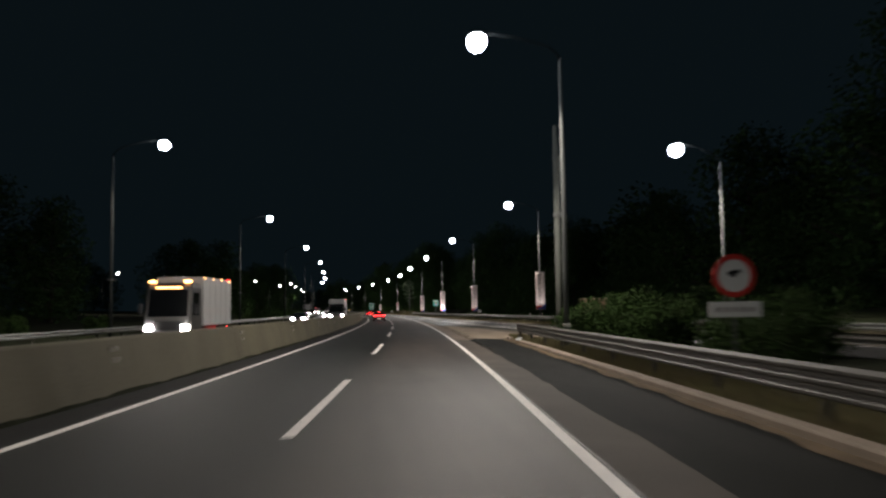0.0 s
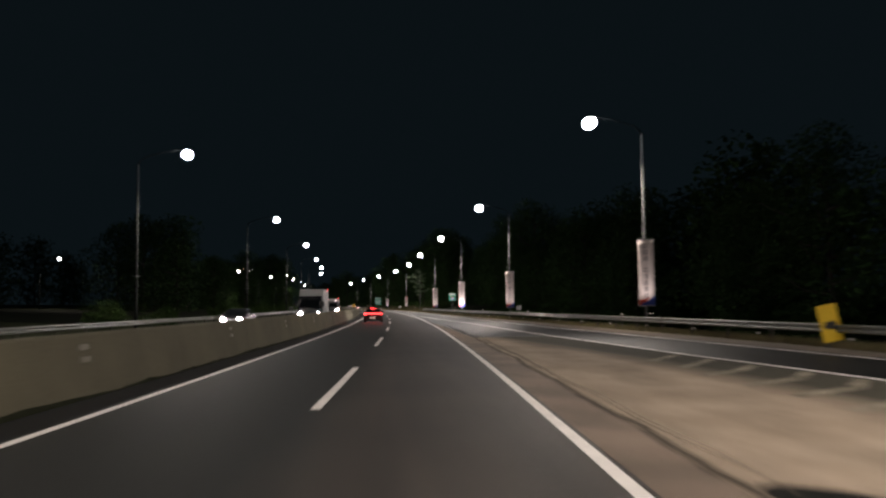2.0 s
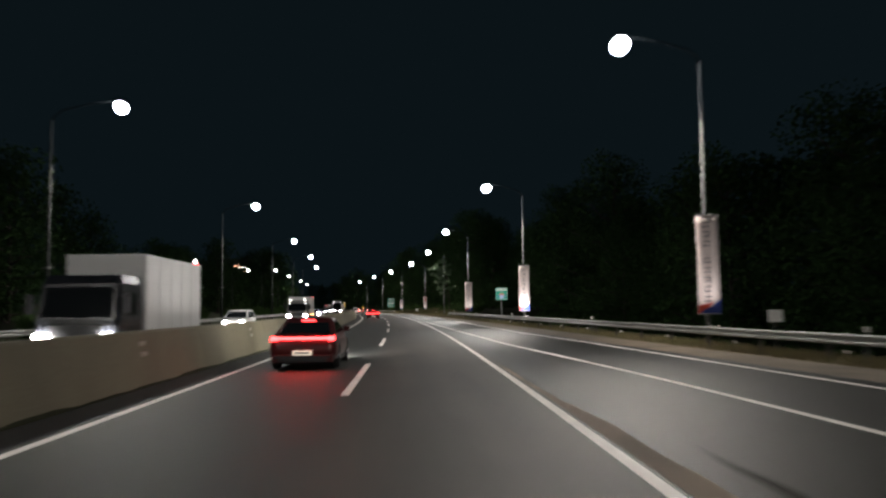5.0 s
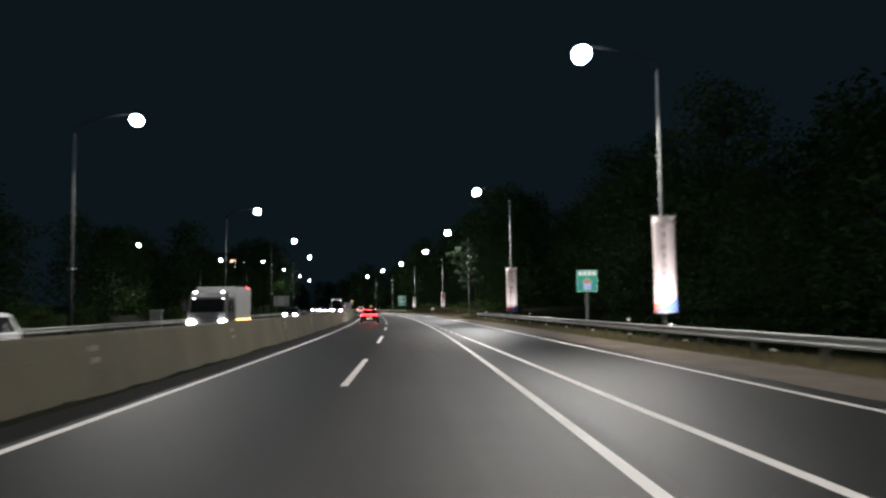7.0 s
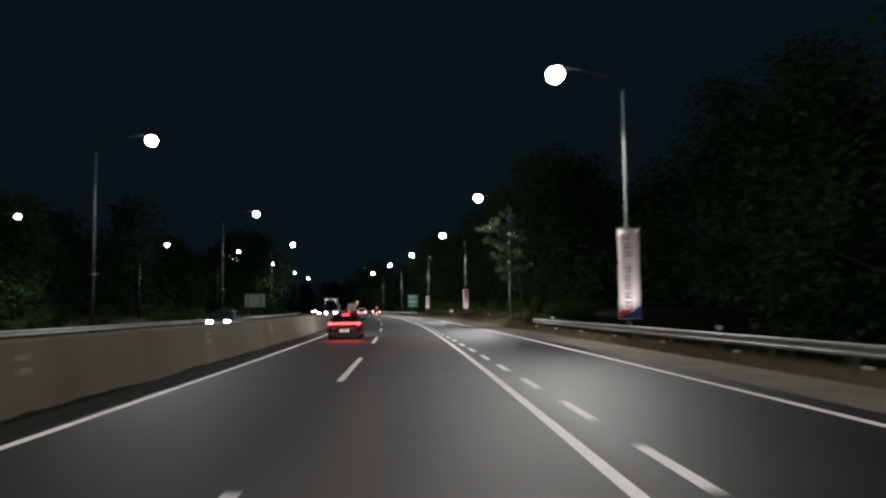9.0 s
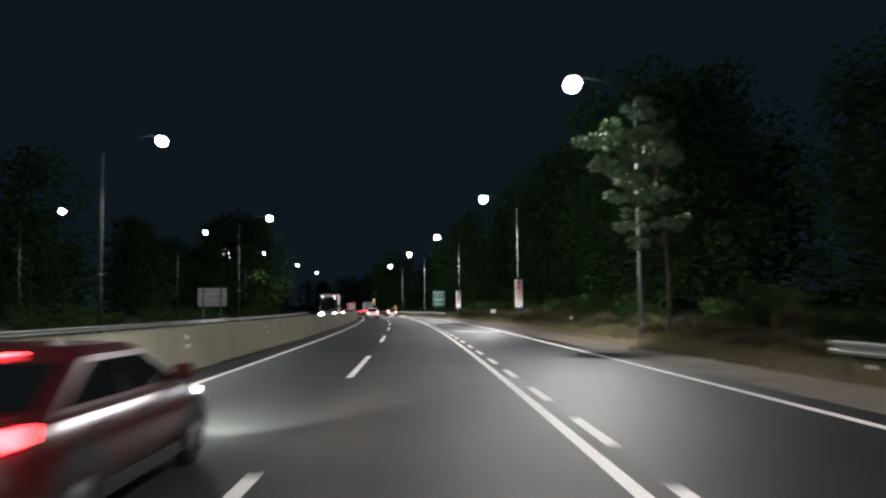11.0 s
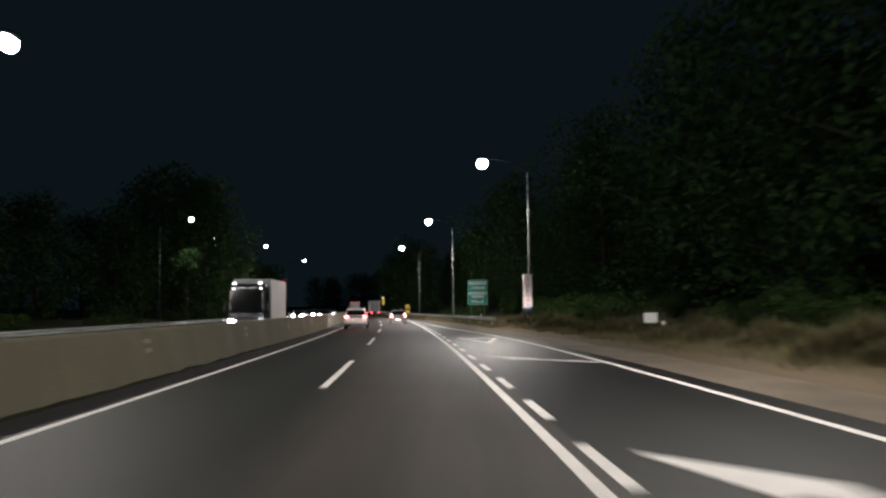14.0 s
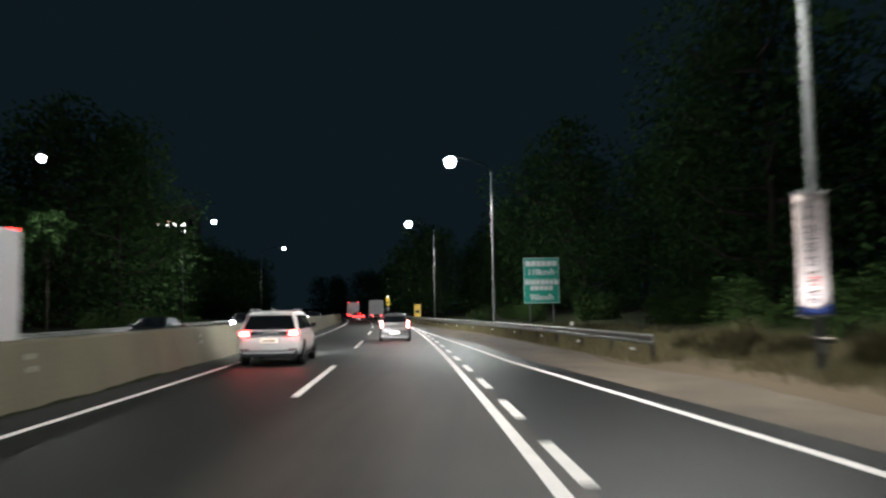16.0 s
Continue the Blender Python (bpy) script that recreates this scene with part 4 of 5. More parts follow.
def marker_plate(m, w, h, z, label):
    d = empty("marker_plate", m, label, "marker sign", "small plates on the verge")
    part("post", tubes(([(0, 0.03, -0.25), (0, 0.03, z)], 0.03), n=8), POLE, d)
    part("plate", boxes((-w / 2, w / 2, -0.012, 0.012, z - h / 2, z + h / 2), bevel=0.01), SIGN_WHITE, d)
    return d


delineator(at(268.5, 12.8, 0.1), 0.72)
delineator(at(309.5, 12.7, 0.1), 0.82)
delineator(at(352.0, 9.6, 0.1), 0.85)
marker_plate(at(32.4, 7.62, 0.05), 0.30, 0.13, 0.93, "small white reflector plate on a short post behind the island guardrail")
marker_plate(at(312.0, 12.95, 0.1), 0.62, 0.46, 1.0, "small blank white plate on a short post")
marker_plate(at(123.2, 13.7), 0.5, 0.42, 1.28, "small blank white plate behind the guardrail")
for y in steps(64, 226, 27):
    delineator(at(y, lin(y, GUARD) + 0.35), 0.95)
for i in range(30):
    y = -5 + 12.0 * i
    r = empty("barrier_reflector", at(y, -4.86 + 0.262), "paired white reflectors on the concrete barrier, coloured dim as if unlit", "reflector", "reflectors on the median barrier")
    for z in (0.72, 0.95):
        part("reflector", boxes((-0.03 - (z - 0.72) * 0.2, -(z - 0.72) * 0.2, -0.12, 0.12, z - 0.05, z + 0.05), bevel=0.006), DULL_REFLECTOR, r)
    part("backing", boxes((-0.13, -0.075, -0.14, 0.14, 0.64, 1.03), bevel=0.004), CONCRETE, r)


# a plain board on the island, its wooden back to the expressway
board = empty("notice_board", at(43.8, 11.35, 0.05), "brown wooden notice board on two posts behind the bushes", "notice board")
part("panel", boxes((-0.75, 0.75, -0.02, 0.02, 1.02, 2.06), bevel=0.01), material("weathered_plywood", (0.17, 0.112, 0.068), 0.8, 0, 0.25, 1.5, 40, 0.2), board)
# Paler rail stands for the board's lit top edge.
part("lit_edge_rail", boxes((-0.78, 0.78, -0.045, 0.045, 2.06, 2.11), bevel=0.01), KERB, board)
for x in (-0.6, 0.6):
    part("post", boxes((x - 0.045, x + 0.045, 0.02, 0.11, -0.25, 2.1), bevel=0.008), BARK, board)

# litter by the island
post = empty("broken_delineator", at(39.85, 6.66, 0.13), "snapped-off dark delineator stub with a white scrap", "delineator")
part("stub", tubes(([(0.08, 0.32, -0.05), (0.09, 0.34, 0.14), (0.03, 0.40, 0.22)], [0.08, 0.075, 0.045]), n=10), DARK, post)
part("scrap", loft([[(-0.15, -0.05, 0.0), (0.15, -0.03, 0.0), (0.14, 0.05, 0.01), (-0.14, 0.05, 0.0)], [(-0.14, -0.04, 0.10), (0.13, -0.01, 0.13), (0.13, 0.05, 0.13), (-0.13, 0.05, 0.10)]]), SIGN_WHITE, post, "crumpled white plastic")
bag = empty("plastic_bag", at(43.0, 12.8, 0.0), "crumpled white plastic bag on the verge", "plastic bag")
bb = bmesh.new()
bmesh.ops.create_icosphere(bb, subdivisions=3, radius=1.0)
for v in bb.verts:
    q = 1 + 0.35 * noise.noise(v.co * 2.1)
    v.co = Vector((v.co.x * 0.24 * q, v.co.y * 0.2 * q, 0.09 + v.co.z * 0.12 * q))
part("crumple", bb, SIGN_WHITE, bag)


# ---------------------------------------------------------------- vehicles
def ring(w_low, w_mid, w_top, z0, zm, z1, y, crown=0.03):
    """A closed cross-section of a car body at station y."""
    half = [(w_low * 0.80, z0), (w_low, z0 + 0.06), (w_mid, zm - 0.12), (w_mid, zm + 0.02), (w_top, z1 - 0.05), (w_top * 0.90, z1), (w_top * 0.45, z1 + crown * 0.8)]
    pts = [(x, y, z) for x, z in half] + [(0, y, z1 + crown)] + [(-x, y, z) for x, z in half[::-1]]
    return pts


def quad_panel(pts, thick):
    """A window pane from four corners, thickened along its normal."""
    n = (Vector(pts[1]) - Vector(pts[0])).cross(Vector(pts[3]) - Vector(pts[0])).normalized()
    bm = plate([Vector(p) for p in pts], n * thick)
    bmesh.ops.bevel(bm, geom=list(bm.edges), offset=0.004, segments=1, affect="EDGES")
    return bm


def wheel(parent, x, y, r, w, side):
    a0, prof = [], [(-w / 2, r * 0.66), (-w / 2, r * 0.93), (-w / 2 + 0.03, r), (w / 2 - 0.03, r), (w / 2, r * 0.93), (w / 2, r * 0.66)]
    n = 24
    bm = bmesh.new()
    rings = [[bm.verts.new((x + a, y + q * math.cos(2 * math.pi * k / n), r + q * math.sin(2 * math.pi * k / n))) for k in range(n)] for a, q in prof]
    for p, q in zip(rings, rings[1:]):
        for k in range(n):
            bm.faces.new((p[k], p[(k + 1) % n], q[(k + 1) % n], q[k]))
    bmesh.ops.recalc_face_normals(bm, faces=bm.faces)
    hub = part("wheel", bm, RUBBER, parent, "", True)
    fx = x + side * w * 0.36
    bm = bmesh.new()
    bmesh.ops.create_cone(bm, cap_ends=True, segments=24, radius1=r * 0.67, radius2=r * 0.67, depth=0.02, matrix=Matrix.Translation((fx - side * 0.05, y, r)) @ Matrix.Rotation(math.pi / 2, 4, "Y"))
    part("disc", bm, DARK, hub)
    bm = bmesh.new()
    for k in range(5):
        m = Matrix.Translation((fx, y, r)) @ Matrix.Rotation(2 * math.pi * k / 5, 4, "X")
        vs = [m @ Vector(v) for v in ((0.0, -0.035, 0.0), (0.0, 0.035, 0.0), (0.0, 0.055, r * 0.64), (0.0, -0.055, r * 0.64))]
        o = m.to_3x3() @ Vector((-side * 0.03, 0, 0))
        a = [bm.verts.new(v) for v in vs]
        b = [bm.verts.new(v + o) for v in vs]
        bm.faces.new(a)
        bm.faces.new(b[::-1])
        for i in range(4):
            bm.faces.new((a[i], b[i], b[(i + 1) % 4], a[(i + 1) % 4]))
    m = Matrix.Translation((fx, y, r)) @ Matrix.Rotation(math.pi / 2, 4, "Y")
    bmesh.ops.create_cone(bm, cap_ends=True, segments=16, radius1=0.07, radius2=0.06, depth=0.05, matrix=m)
    bmesh.ops.recalc_face_normals(bm, faces=bm.faces)
    part("rim", bm, ALLOY, hub)


def car(name, m, label, category, paint, L, W, H, hood, deck, belt, rake=(0.75, 0.35), rear_slope=0.10, lights_on="both", light_bar=False, tail=TAIL, roof_rails=False, brake_z=None, beam=False, away=True):
    """A car body facing +y: L long, W wide, H high. hood and deck are the lengths of bonnet and boot lid."""
    ob = empty(name, m, label, category, "vehicles on the expressway")
    w, r = W / 2, 0.335 if H < 1.6 else 0.37
    yr, yf = -L / 2, L / 2
    z0 = 0.22 if H < 1.6 else 0.30
    hood_z = belt - 0.06
    st = [(yr, 0.86, 0.55, belt - 0.28), (yr + 0.06, 0.94, 0.57, belt - 0.10), (yr + 0.16, 0.98, 0.60, belt), (yr + 0.6, 1.0, 0.62, belt + 0.01), (0, 1.0, 0.62, belt),
          (yf - hood, 1.0, 0.62, belt - 0.01), (yf - hood * 0.5, 0.985, 0.62, hood_z - 0.05), (yf - 0.25, 0.95, 0.58, hood_z - 0.14), (yf - 0.07, 0.88, 0.55, hood_z - 0.24), (yf, 0.78, 0.52, hood_z - 0.34)]
    secs = [ring(w * f * 0.95, w * f, w * f * 0.93, z0 + (0.05 if i in (0, 9) else 0), zm * belt / 0.95, max(zt, zm * belt / 0.95 + 0.08), y) for i, (y, f, zm, zt) in enumerate(st)]
    body = part("body", loft(secs), paint, ob, "", True)
    # cabin
    c0, c1 = yr + deck + 0.04, yf - hood + 0.10
    t0, t1 = c0 + rear_slope + 0.12, c1 - rake[0]
    wt, wb = w * 0.76, w * 0.93
    def sec(z, ya, yb, ww):
        k = 0.10
        return [(-ww, ya + k, z), (-ww + k, ya, z), (ww - k, ya, z), (ww, ya + k, z), (ww, yb - k, z), (ww - k, yb, z), (-ww + k, yb, z), (-ww, yb - k, z)]
    top = H - 0.02
    cab = [sec(belt - 0.10, c0, c1, wb), sec(belt, c0, c1, wb), sec(top - 0.08, t0 - 0.05, t1 + 0.10, wt), sec(top, t0 + 0.10, t1 - 0.12, wt - 0.08), sec(top + 0.02, t0 + 0.35, t1 - 0.4, wt - 0.28)]
    part("cabin", loft(cab), paint, ob, "", False)
    def lerp(a, b, t):
        return a + (b - a) * t
    za, zb = belt + 0.04, top - 0.13
    def edge(z, lo, hi):
        return lerp(lo, hi, (z - belt) / (top - 0.08 - belt))
    e = 0.012
    ya, yb = edge(za, c0, t0 - 0.05) - e, edge(zb, c0, t0 - 0.05) - e
    side_gap = 0.09 if H > 1.6 else 0.13
    xa, xb = edge(za, wb, wt) - side_gap, edge(zb, wb, wt) - side_gap
    part("rear_window", quad_panel([(-xa, ya, za), (xa, ya, za), (xb, yb, zb), (-xb, yb, zb)], 0.012), GLASS, ob, "dark tinted rear window")
    ya, yb = edge(za, c1, t1 + 0.10) + e, edge(zb, c1, t1 + 0.10) + e
    part("windscreen", quad_panel([(xa, ya, za), (-xa, ya, za), (-xb, yb, zb), (xb, yb, zb)], 0.012), GLASS, ob)
    for s in (-1, 1):
        xa, xb = edge(za, wb, wt) + 0.006, edge(zb, wb, wt) + 0.006
        fa, fb, ra, rb = c1 - 0.22, edge(zb, c1, t1) - 0.16, c0 + 0.18, edge(zb, c0, t0) + 0.14
        cuts = (0.02, 0.24, 0.60, 0.98) if H > 1.6 else (0.02, 0.48, 0.98)
        for p, q in zip(cuts, cuts[1:]):
            a0, a1, b0, b1 = lerp(ra, fa, p + 0.015), lerp(ra, fa, q - 0.015), lerp(rb, fb, p + 0.015), lerp(rb, fb, q - 0.015)
            pts = [(s * xa, a0, za), (s * xa, a1, za), (s * xb, b1, zb), (s * xb, b0, zb)]
            part("side_window", quad_panel(pts if s > 0 else pts[::-1], 0.008), GLASS, ob)
        mir = boxes((s * (w + 0.02) - 0.10, s * (w + 0.02) + 0.10, c1 - 0.42, c1 - 0.28, belt + 0.02, belt + 0.19), bevel=0.04)
        part("mirror", mir, paint if paint is not WHITE_PAINT else BLACK_PAINT, ob)
        part("side_skirt", boxes((s * w * 0.93 - 0.03, s * w * 0.93 + 0.03, yr + 0.9, yf - 0.9, z0 - 0.04, z0 + 0.10), bevel=0.015), DARK, ob)
        for k in (0.30, 0.52):
            part("door_handle", boxes((s * (w * 0.985) - 0.012, s * (w * 0.985) + 0.012, lerp(yr, yf, k) - 0.10, lerp(yr, yf, k) + 0.10, belt - 0.14, belt - 0.11), bevel=0.006), ALLOY, ob)
        for y in (yr + L * 0.19, yf - L * 0.19):
            arch = bmesh.new()
            n = 12
            pts = [(math.cos(math.pi * i / n), math.sin(math.pi * i / n)) for i in range(n + 1)]
            a = [arch.verts.new((s * (w + 0.006), y + (r + 0.10) * q, r + (r + 0.10) * p)) for q, p in pts]
            b = [arch.verts.new((s * (w + 0.006), y + r * 0.5 * q, r + r * 0.5 * p)) for q, p in pts]
            for i in range(n):
                arch.faces.new((a[i], a[i + 1], b[i + 1], b[i]))
            part("wheel_arch", arch, DARK, ob)
            wheel(ob, s * (w - 0.09), y, r, 0.21, s)
    # rear
    bz = brake_z or belt - 0.10
    part("rear_bumper", boxes((-w * 0.90, w * 0.90, yr - 0.06, yr + 0.22, z0 - 0.02, z0 + 0.20), bevel=0.04), DARK if H > 1.6 else paint, ob)
    part("bumper_trim", boxes((-w * 0.82, w * 0.82, yr - 0.075, yr - 0.055, z0 + 0.10, z0 + 0.17), bevel=0.006), ALLOY if H > 1.6 else DARK, ob)
    pz, py = (bz - 0.235, yr) if H > 1.6 else (0.47, yr - 0.035)
    lit = part("number_plate", boxes((-0.26, 0.26, py - 0.045, py - 0.02, pz - 0.065, pz + 0.065), bevel=0.005), DIM_GLOW, ob, "white number plate, its lamplight given as own glow")
    part("plate_bar", boxes((-0.20, 0.20, py - 0.05, py - 0.043, pz - 0.025, pz + 0.025)), PRINT, lit)
    for s in (-1, 1):
        part("plate_lamp", boxes((s * 0.14 - 0.04, s * 0.14 + 0.04, py - 0.06, py - 0.03, pz + 0.072, pz + 0.088), bevel=0.004), DIM_GLOW, ob)
    if light_bar:
        part("light_bar", boxes((-w * 0.90, w * 0.90, yr - 0.03, yr + 0.08, bz - 0.03, bz + 0.04), bevel=0.012), TAIL_HOT, ob, "full-width glowing red light bar")
    if beam and away:
        data = bpy.data.lights.new("tail_glow", "AREA")
        data.shape, data.size, data.size_y, data.energy, data.color = "RECTANGLE", W * 0.9, 0.12, 11 if light_bar else 4, (1.0, 0.05, 0.04)
        lt = new("tail_glow", data)
        lt.parent = ob
        lt.matrix_basis = look((0, yr - 0.10, bz), (0, yr - 2.2, 0))
    if light_bar:
        part("boot_lip", boxes((-w * 0.80, w * 0.80, yr - 0.01, yr + 0.20, belt - 0.02, belt + 0.03), bevel=0.02), paint, ob)
        part("bumper_valance", boxes((-w * 0.72, w * 0.72, yr - 0.08, yr - 0.04, z0, z0 + 0.10), bevel=0.01), DARK, ob)
    for s in (-1, 1):
        if H < 1.6 and away and not light_bar:
            for dz in (0.09, -0.10):
                lobe = bmesh.new()
                bmesh.ops.create_uvsphere(lobe, u_segments=14, v_segments=8, radius=1.0)
                for v in lobe.verts:
                    v.co = Vector((s * w * 0.845 + v.co.x * 0.075, yr - 0.005 + v.co.y * 0.045, bz + dz + v.co.z * 0.085))
                part("lamp_lobe", lobe, tail, ob, "round glowing tail lamp", True)
        hh = 0.16 if H > 1.6 else 0.24 if not light_bar else 0.13
        x0, x1 = sorted((s * w * 0.62 if H > 1.6 else s * w * 0.74, s * w * 0.94))
        case = part("tail_light", boxes((x0, x1, yr - 0.02, yr + 0.22, bz - hh / 2, bz + hh / 2), bevel=0.025), TAIL if away else TAIL_OFF, ob, "glowing red tail light" if away else "")
        part("brake_lamp", boxes((x0 + 0.04, x1 - 0.05, yr - 0.032, yr - 0.01, bz - hh * 0.36, bz - hh * 0.02), bevel=0.01), tail if away else TAIL_OFF, case)
        hx0, hx1 = sorted((s * w * 0.48, s * w * 0.80))
        part("headlight", boxes((hx0, hx1, yf - 0.22, yf - 0.01, hood_z - 0.30, hood_z - 0.14), bevel=0.03), HEAD, ob, "glowing white headlight")
        if beam:
            data = bpy.data.lights.new("headlight_beam", "SPOT")
            data.energy, data.spot_size, data.spot_blend, data.shadow_soft_size, data.color = 4200, radians(76), 0.9, 0.06, (1.0, 0.94, 0.85)
            lt = new("headlight_beam", data)
            lt.parent = ob
            lt.matrix_basis = look((s * w * 0.7, yf + 0.06, hood_z - 0.3), (s * w * 0.7 + 0.4, yf + 14, 0.2))
    if H > 1.6:
        part("garnish", boxes((-w * 0.60, w * 0.60, yr - 0.02, yr + 0.1, bz - 0.05, bz + 0.05), bevel=0.01), DARK, ob, "dark garnish strip with raised lettering bars")
        for k in range(7):
            x = -0.34 + 0.095 * k
            part("raised_bar", boxes((x, x + 0.055, yr - 0.028, yr - 0.018, bz - 0.025, bz + 0.025)), ALLOY, ob)
        part("chrome_strip", boxes((-w * 0.60, w * 0.60, yr - 0.03, yr + 0.02, bz - 0.075, bz - 0.055), bevel=0.004), ALLOY, ob)
        part("plate_recess", boxes((-0.36, 0.36, yr - 0.028, yr + 0.02, bz - 0.33, bz - 0.12), bevel=0.012), paint, ob)
        part("roof_spoiler", loft([[(-wt + 0.05, t0 - 0.12, top - 0.09), (wt - 0.05, t0 - 0.12, top - 0.09), (wt - 0.05, t0 - 0.10, top - 0.055), (-wt + 0.05, t0 - 0.10, top - 0.055)], [(-wt + 0.10, t0 + 0.32, top - 0.01), (wt - 0.10, t0 + 0.32, top - 0.01), (wt - 0.10, t0 + 0.32, top + 0.015), (-wt + 0.10, t0 + 0.32, top + 0.015)]]), paint, ob)
        for s in (-1, 1):
            part("bumper_reflector", boxes((s * w * 0.76 - 0.14, s * w * 0.76 + 0.14, yr - 0.068, yr - 0.05, z0 + 0.215, z0 + 0.25), bevel=0.005), TAIL_OFF, ob, "red bumper reflector")
            for k in range(3):
                x = s * (w * 0.68 + k * w * 0.085)
                part("tail_segment", boxes((x - 0.022, x + 0.022, yr - 0.036, yr - 0.008, bz - 0.065, bz + 0.05), bevel=0.006), tail if away else TAIL_OFF, ob)
        part("wiper", boxes((-0.02, 0.34, c0 - 0.03, c0 - 0.01, belt + 0.06, belt + 0.085)), DARK, ob)
    part("high_brake_lamp", boxes((-0.2, 0.2, t0 - 0.06, t0, top - 0.075, top - 0.045), bevel=0.006), TAIL_HOT if light_bar else DARK, ob)
    part("grille", boxes((-w * 0.45, w * 0.45, yf - 0.03, yf + 0.02, z0 + 0.12, hood_z - 0.38), bevel=0.02), DARK, ob)
    part("underside", boxes((-w * 0.8, w * 0.8, yr + 0.3, yf - 0.3, z0 - 0.05, z0 + 0.06)), DARK, ob)
    if roof_rails:
        for s in (-1, 1):
            part("roof_rail", tubes(([(s * (wt - 0.06), t0 + 0.15, top), (s * (wt - 0.06), t0 + 0.3, top + 0.07), (s * (wt - 0.06), t1 - 0.5, top + 0.07), (s * (wt - 0.06), t1 - 0.3, top)], 0.02), n=8), ALLOY, ob)
        part("antenna_fin", plate([(0, t0 + 0.25, top + 0.02), (0, t0 + 0.5, top + 0.02), (0, t0 + 0.3, top + 0.10)], (0.02, 0, 0)), WHITE_PAINT, ob)
    return ob


def truck(m, label, cab_paint, L=8.5, W=2.4, H=3.5, marker=True, top_lamps=True):
    """A box lorry facing +y."""
    ob = empty("box_truck", m, label, "truck", "vehicles on the expressway")
    yr, yf, w = -L / 2, L / 2, W / 2
    cy = yf - 2.0
    part("cargo_box", boxes((-w, w, yr, cy - 0.15, 1.0, H), bevel=0.03), BOX_PAINT, ob, "plain white panelled cargo box")
    for s in (-1, 1):
        for k in range(6):
            y = yr + 0.15 + (cy - 0.45 - yr) * k / 5
            part("box_rib", boxes((s * w - 0.012, s * w + 0.012, y - 0.03, y + 0.03, 1.05, H - 0.06)), BOX_PAINT, ob)
        for z in (1.9, 2.55):
            part("side_rail", boxes((s * w - 0.018, s * w + 0.018, yr + 0.03, cy - 0.2, z - 0.03, z + 0.03)), BOX_PAINT, ob)
        if marker == "white":
            for k in range(6):
                y = yr + 0.5 + (cy - 1.0 - yr) * k / 5
                part("side_marker", boxes((s * w - 0.02, s * w + 0.03, y - 0.12, y + 0.12, 1.02, 1.08), bevel=0.008), AMBER, ob, "amber side marker light")
        part("rear_door", boxes((min(0.02 * s, s * (w - 0.08)), max(0.02 * s, s * (w - 0.08)), yr - 0.03, yr, 1.08, H - 0.1), bevel=0.008), BOX_PAINT, ob)
        part("lock_rod", tubes(([(s * 0.35, yr - 0.05, 1.15), (s * 0.35, yr - 0.05, H - 0.18)], 0.02), n=6), STEEL, ob)
        part("tail_light", boxes((s * (w - 0.35) - 0.16, s * (w - 0.35) + 0.16, yr - 0.05, yr + 0.05, 0.72, 0.86), bevel=0.015), TAIL, ob, "glowing red tail light")
        if top_lamps:
            part("roof_marker", boxes((s * (w - 0.2) - 0.10, s * (w - 0.2) + 0.10, yr - 0.02, yr + 0.05, H - 0.02, H + 0.06), bevel=0.01), TAIL, ob)
    part("chassis", boxes((-0.45, 0.45, yr + 0.1, yf - 0.3, 0.62, 0.98), bevel=0.02), DARK, ob)
    part("rear_bar", boxes((-w + 0.1, w - 0.1, yr - 0.04, yr + 0.06, 0.45, 0.58), bevel=0.01), STEEL, ob)
    cz = H - 0.35 if marker else H - 0.7
    sec = []
    for z, front, ww in ((0.45, 0.0, w * 0.96), (1.25, 0.05, w * 0.97), (1.45, 0.02, w * 0.97), (cz - 0.25, -0.28, w * 0.93), (cz, -0.5, w * 0.88)):
        k = 0.12
        a, b = cy, yf + front
        sec.append([(-ww, a, z), (ww, a, z), (ww, b - k, z), (ww - k, b, z), (-ww + k, b, z), (-ww, b - k, z)])
    part("cab", loft(sec), cab_paint, ob)
    f = lambda z: yf + 0.02 - 0.30 * (z - 1.45) / (cz - 0.25 - 1.45) + 0.012
    part("windscreen", quad_panel([(w * 0.80, f(1.5), 1.5), (-w * 0.80, f(1.5), 1.5), (-w * 0.78, f(cz - 0.35), cz - 0.35), (w * 0.78, f(cz - 0.35), cz - 0.35)], 0.012), GLASS, ob)
    part("bumper", boxes((-w * 0.98, w * 0.98, yf - 0.15, yf + 0.12, 0.38, 0.80), bevel=0.05), cab_paint, ob)
    part("grille", boxes((-w * 0.6, w * 0.6, yf - 0.05, yf + 0.075, 0.86, 1.28), bevel=0.02), DARK, ob)
    for s in (-1, 1):
        part("headlight", boxes((s * w * 0.74 - 0.17, s * w * 0.74 + 0.17, yf + 0.05, yf + 0.14, 0.84, 1.06), bevel=0.03), HEAD, ob, "glowing white headlight")
        part("side_window", quad_panel([(s * (w * 0.97), cy + 0.5, 1.55), (s * w * 0.97, yf - 0.25, 1.55), (s * w * 0.955, yf - 0.5, cz - 0.5), (s * w * 0.955, cy + 0.5, cz - 0.5)][::s], 0.01), GLASS, ob)
        arm = part("mirror", boxes((s * (w + 0.14) - 0.09, s * (w + 0.14) + 0.09, yf - 0.18, yf - 0.10, 1.6, 2.15), bevel=0.02), DARK, ob)
        part("mirror_arm", tubes(([(s * (w - 0.06), yf - 0.2, 2.1), (s * (w + 0.14), yf - 0.14, 2.12)], 0.018), n=6), DARK, arm)
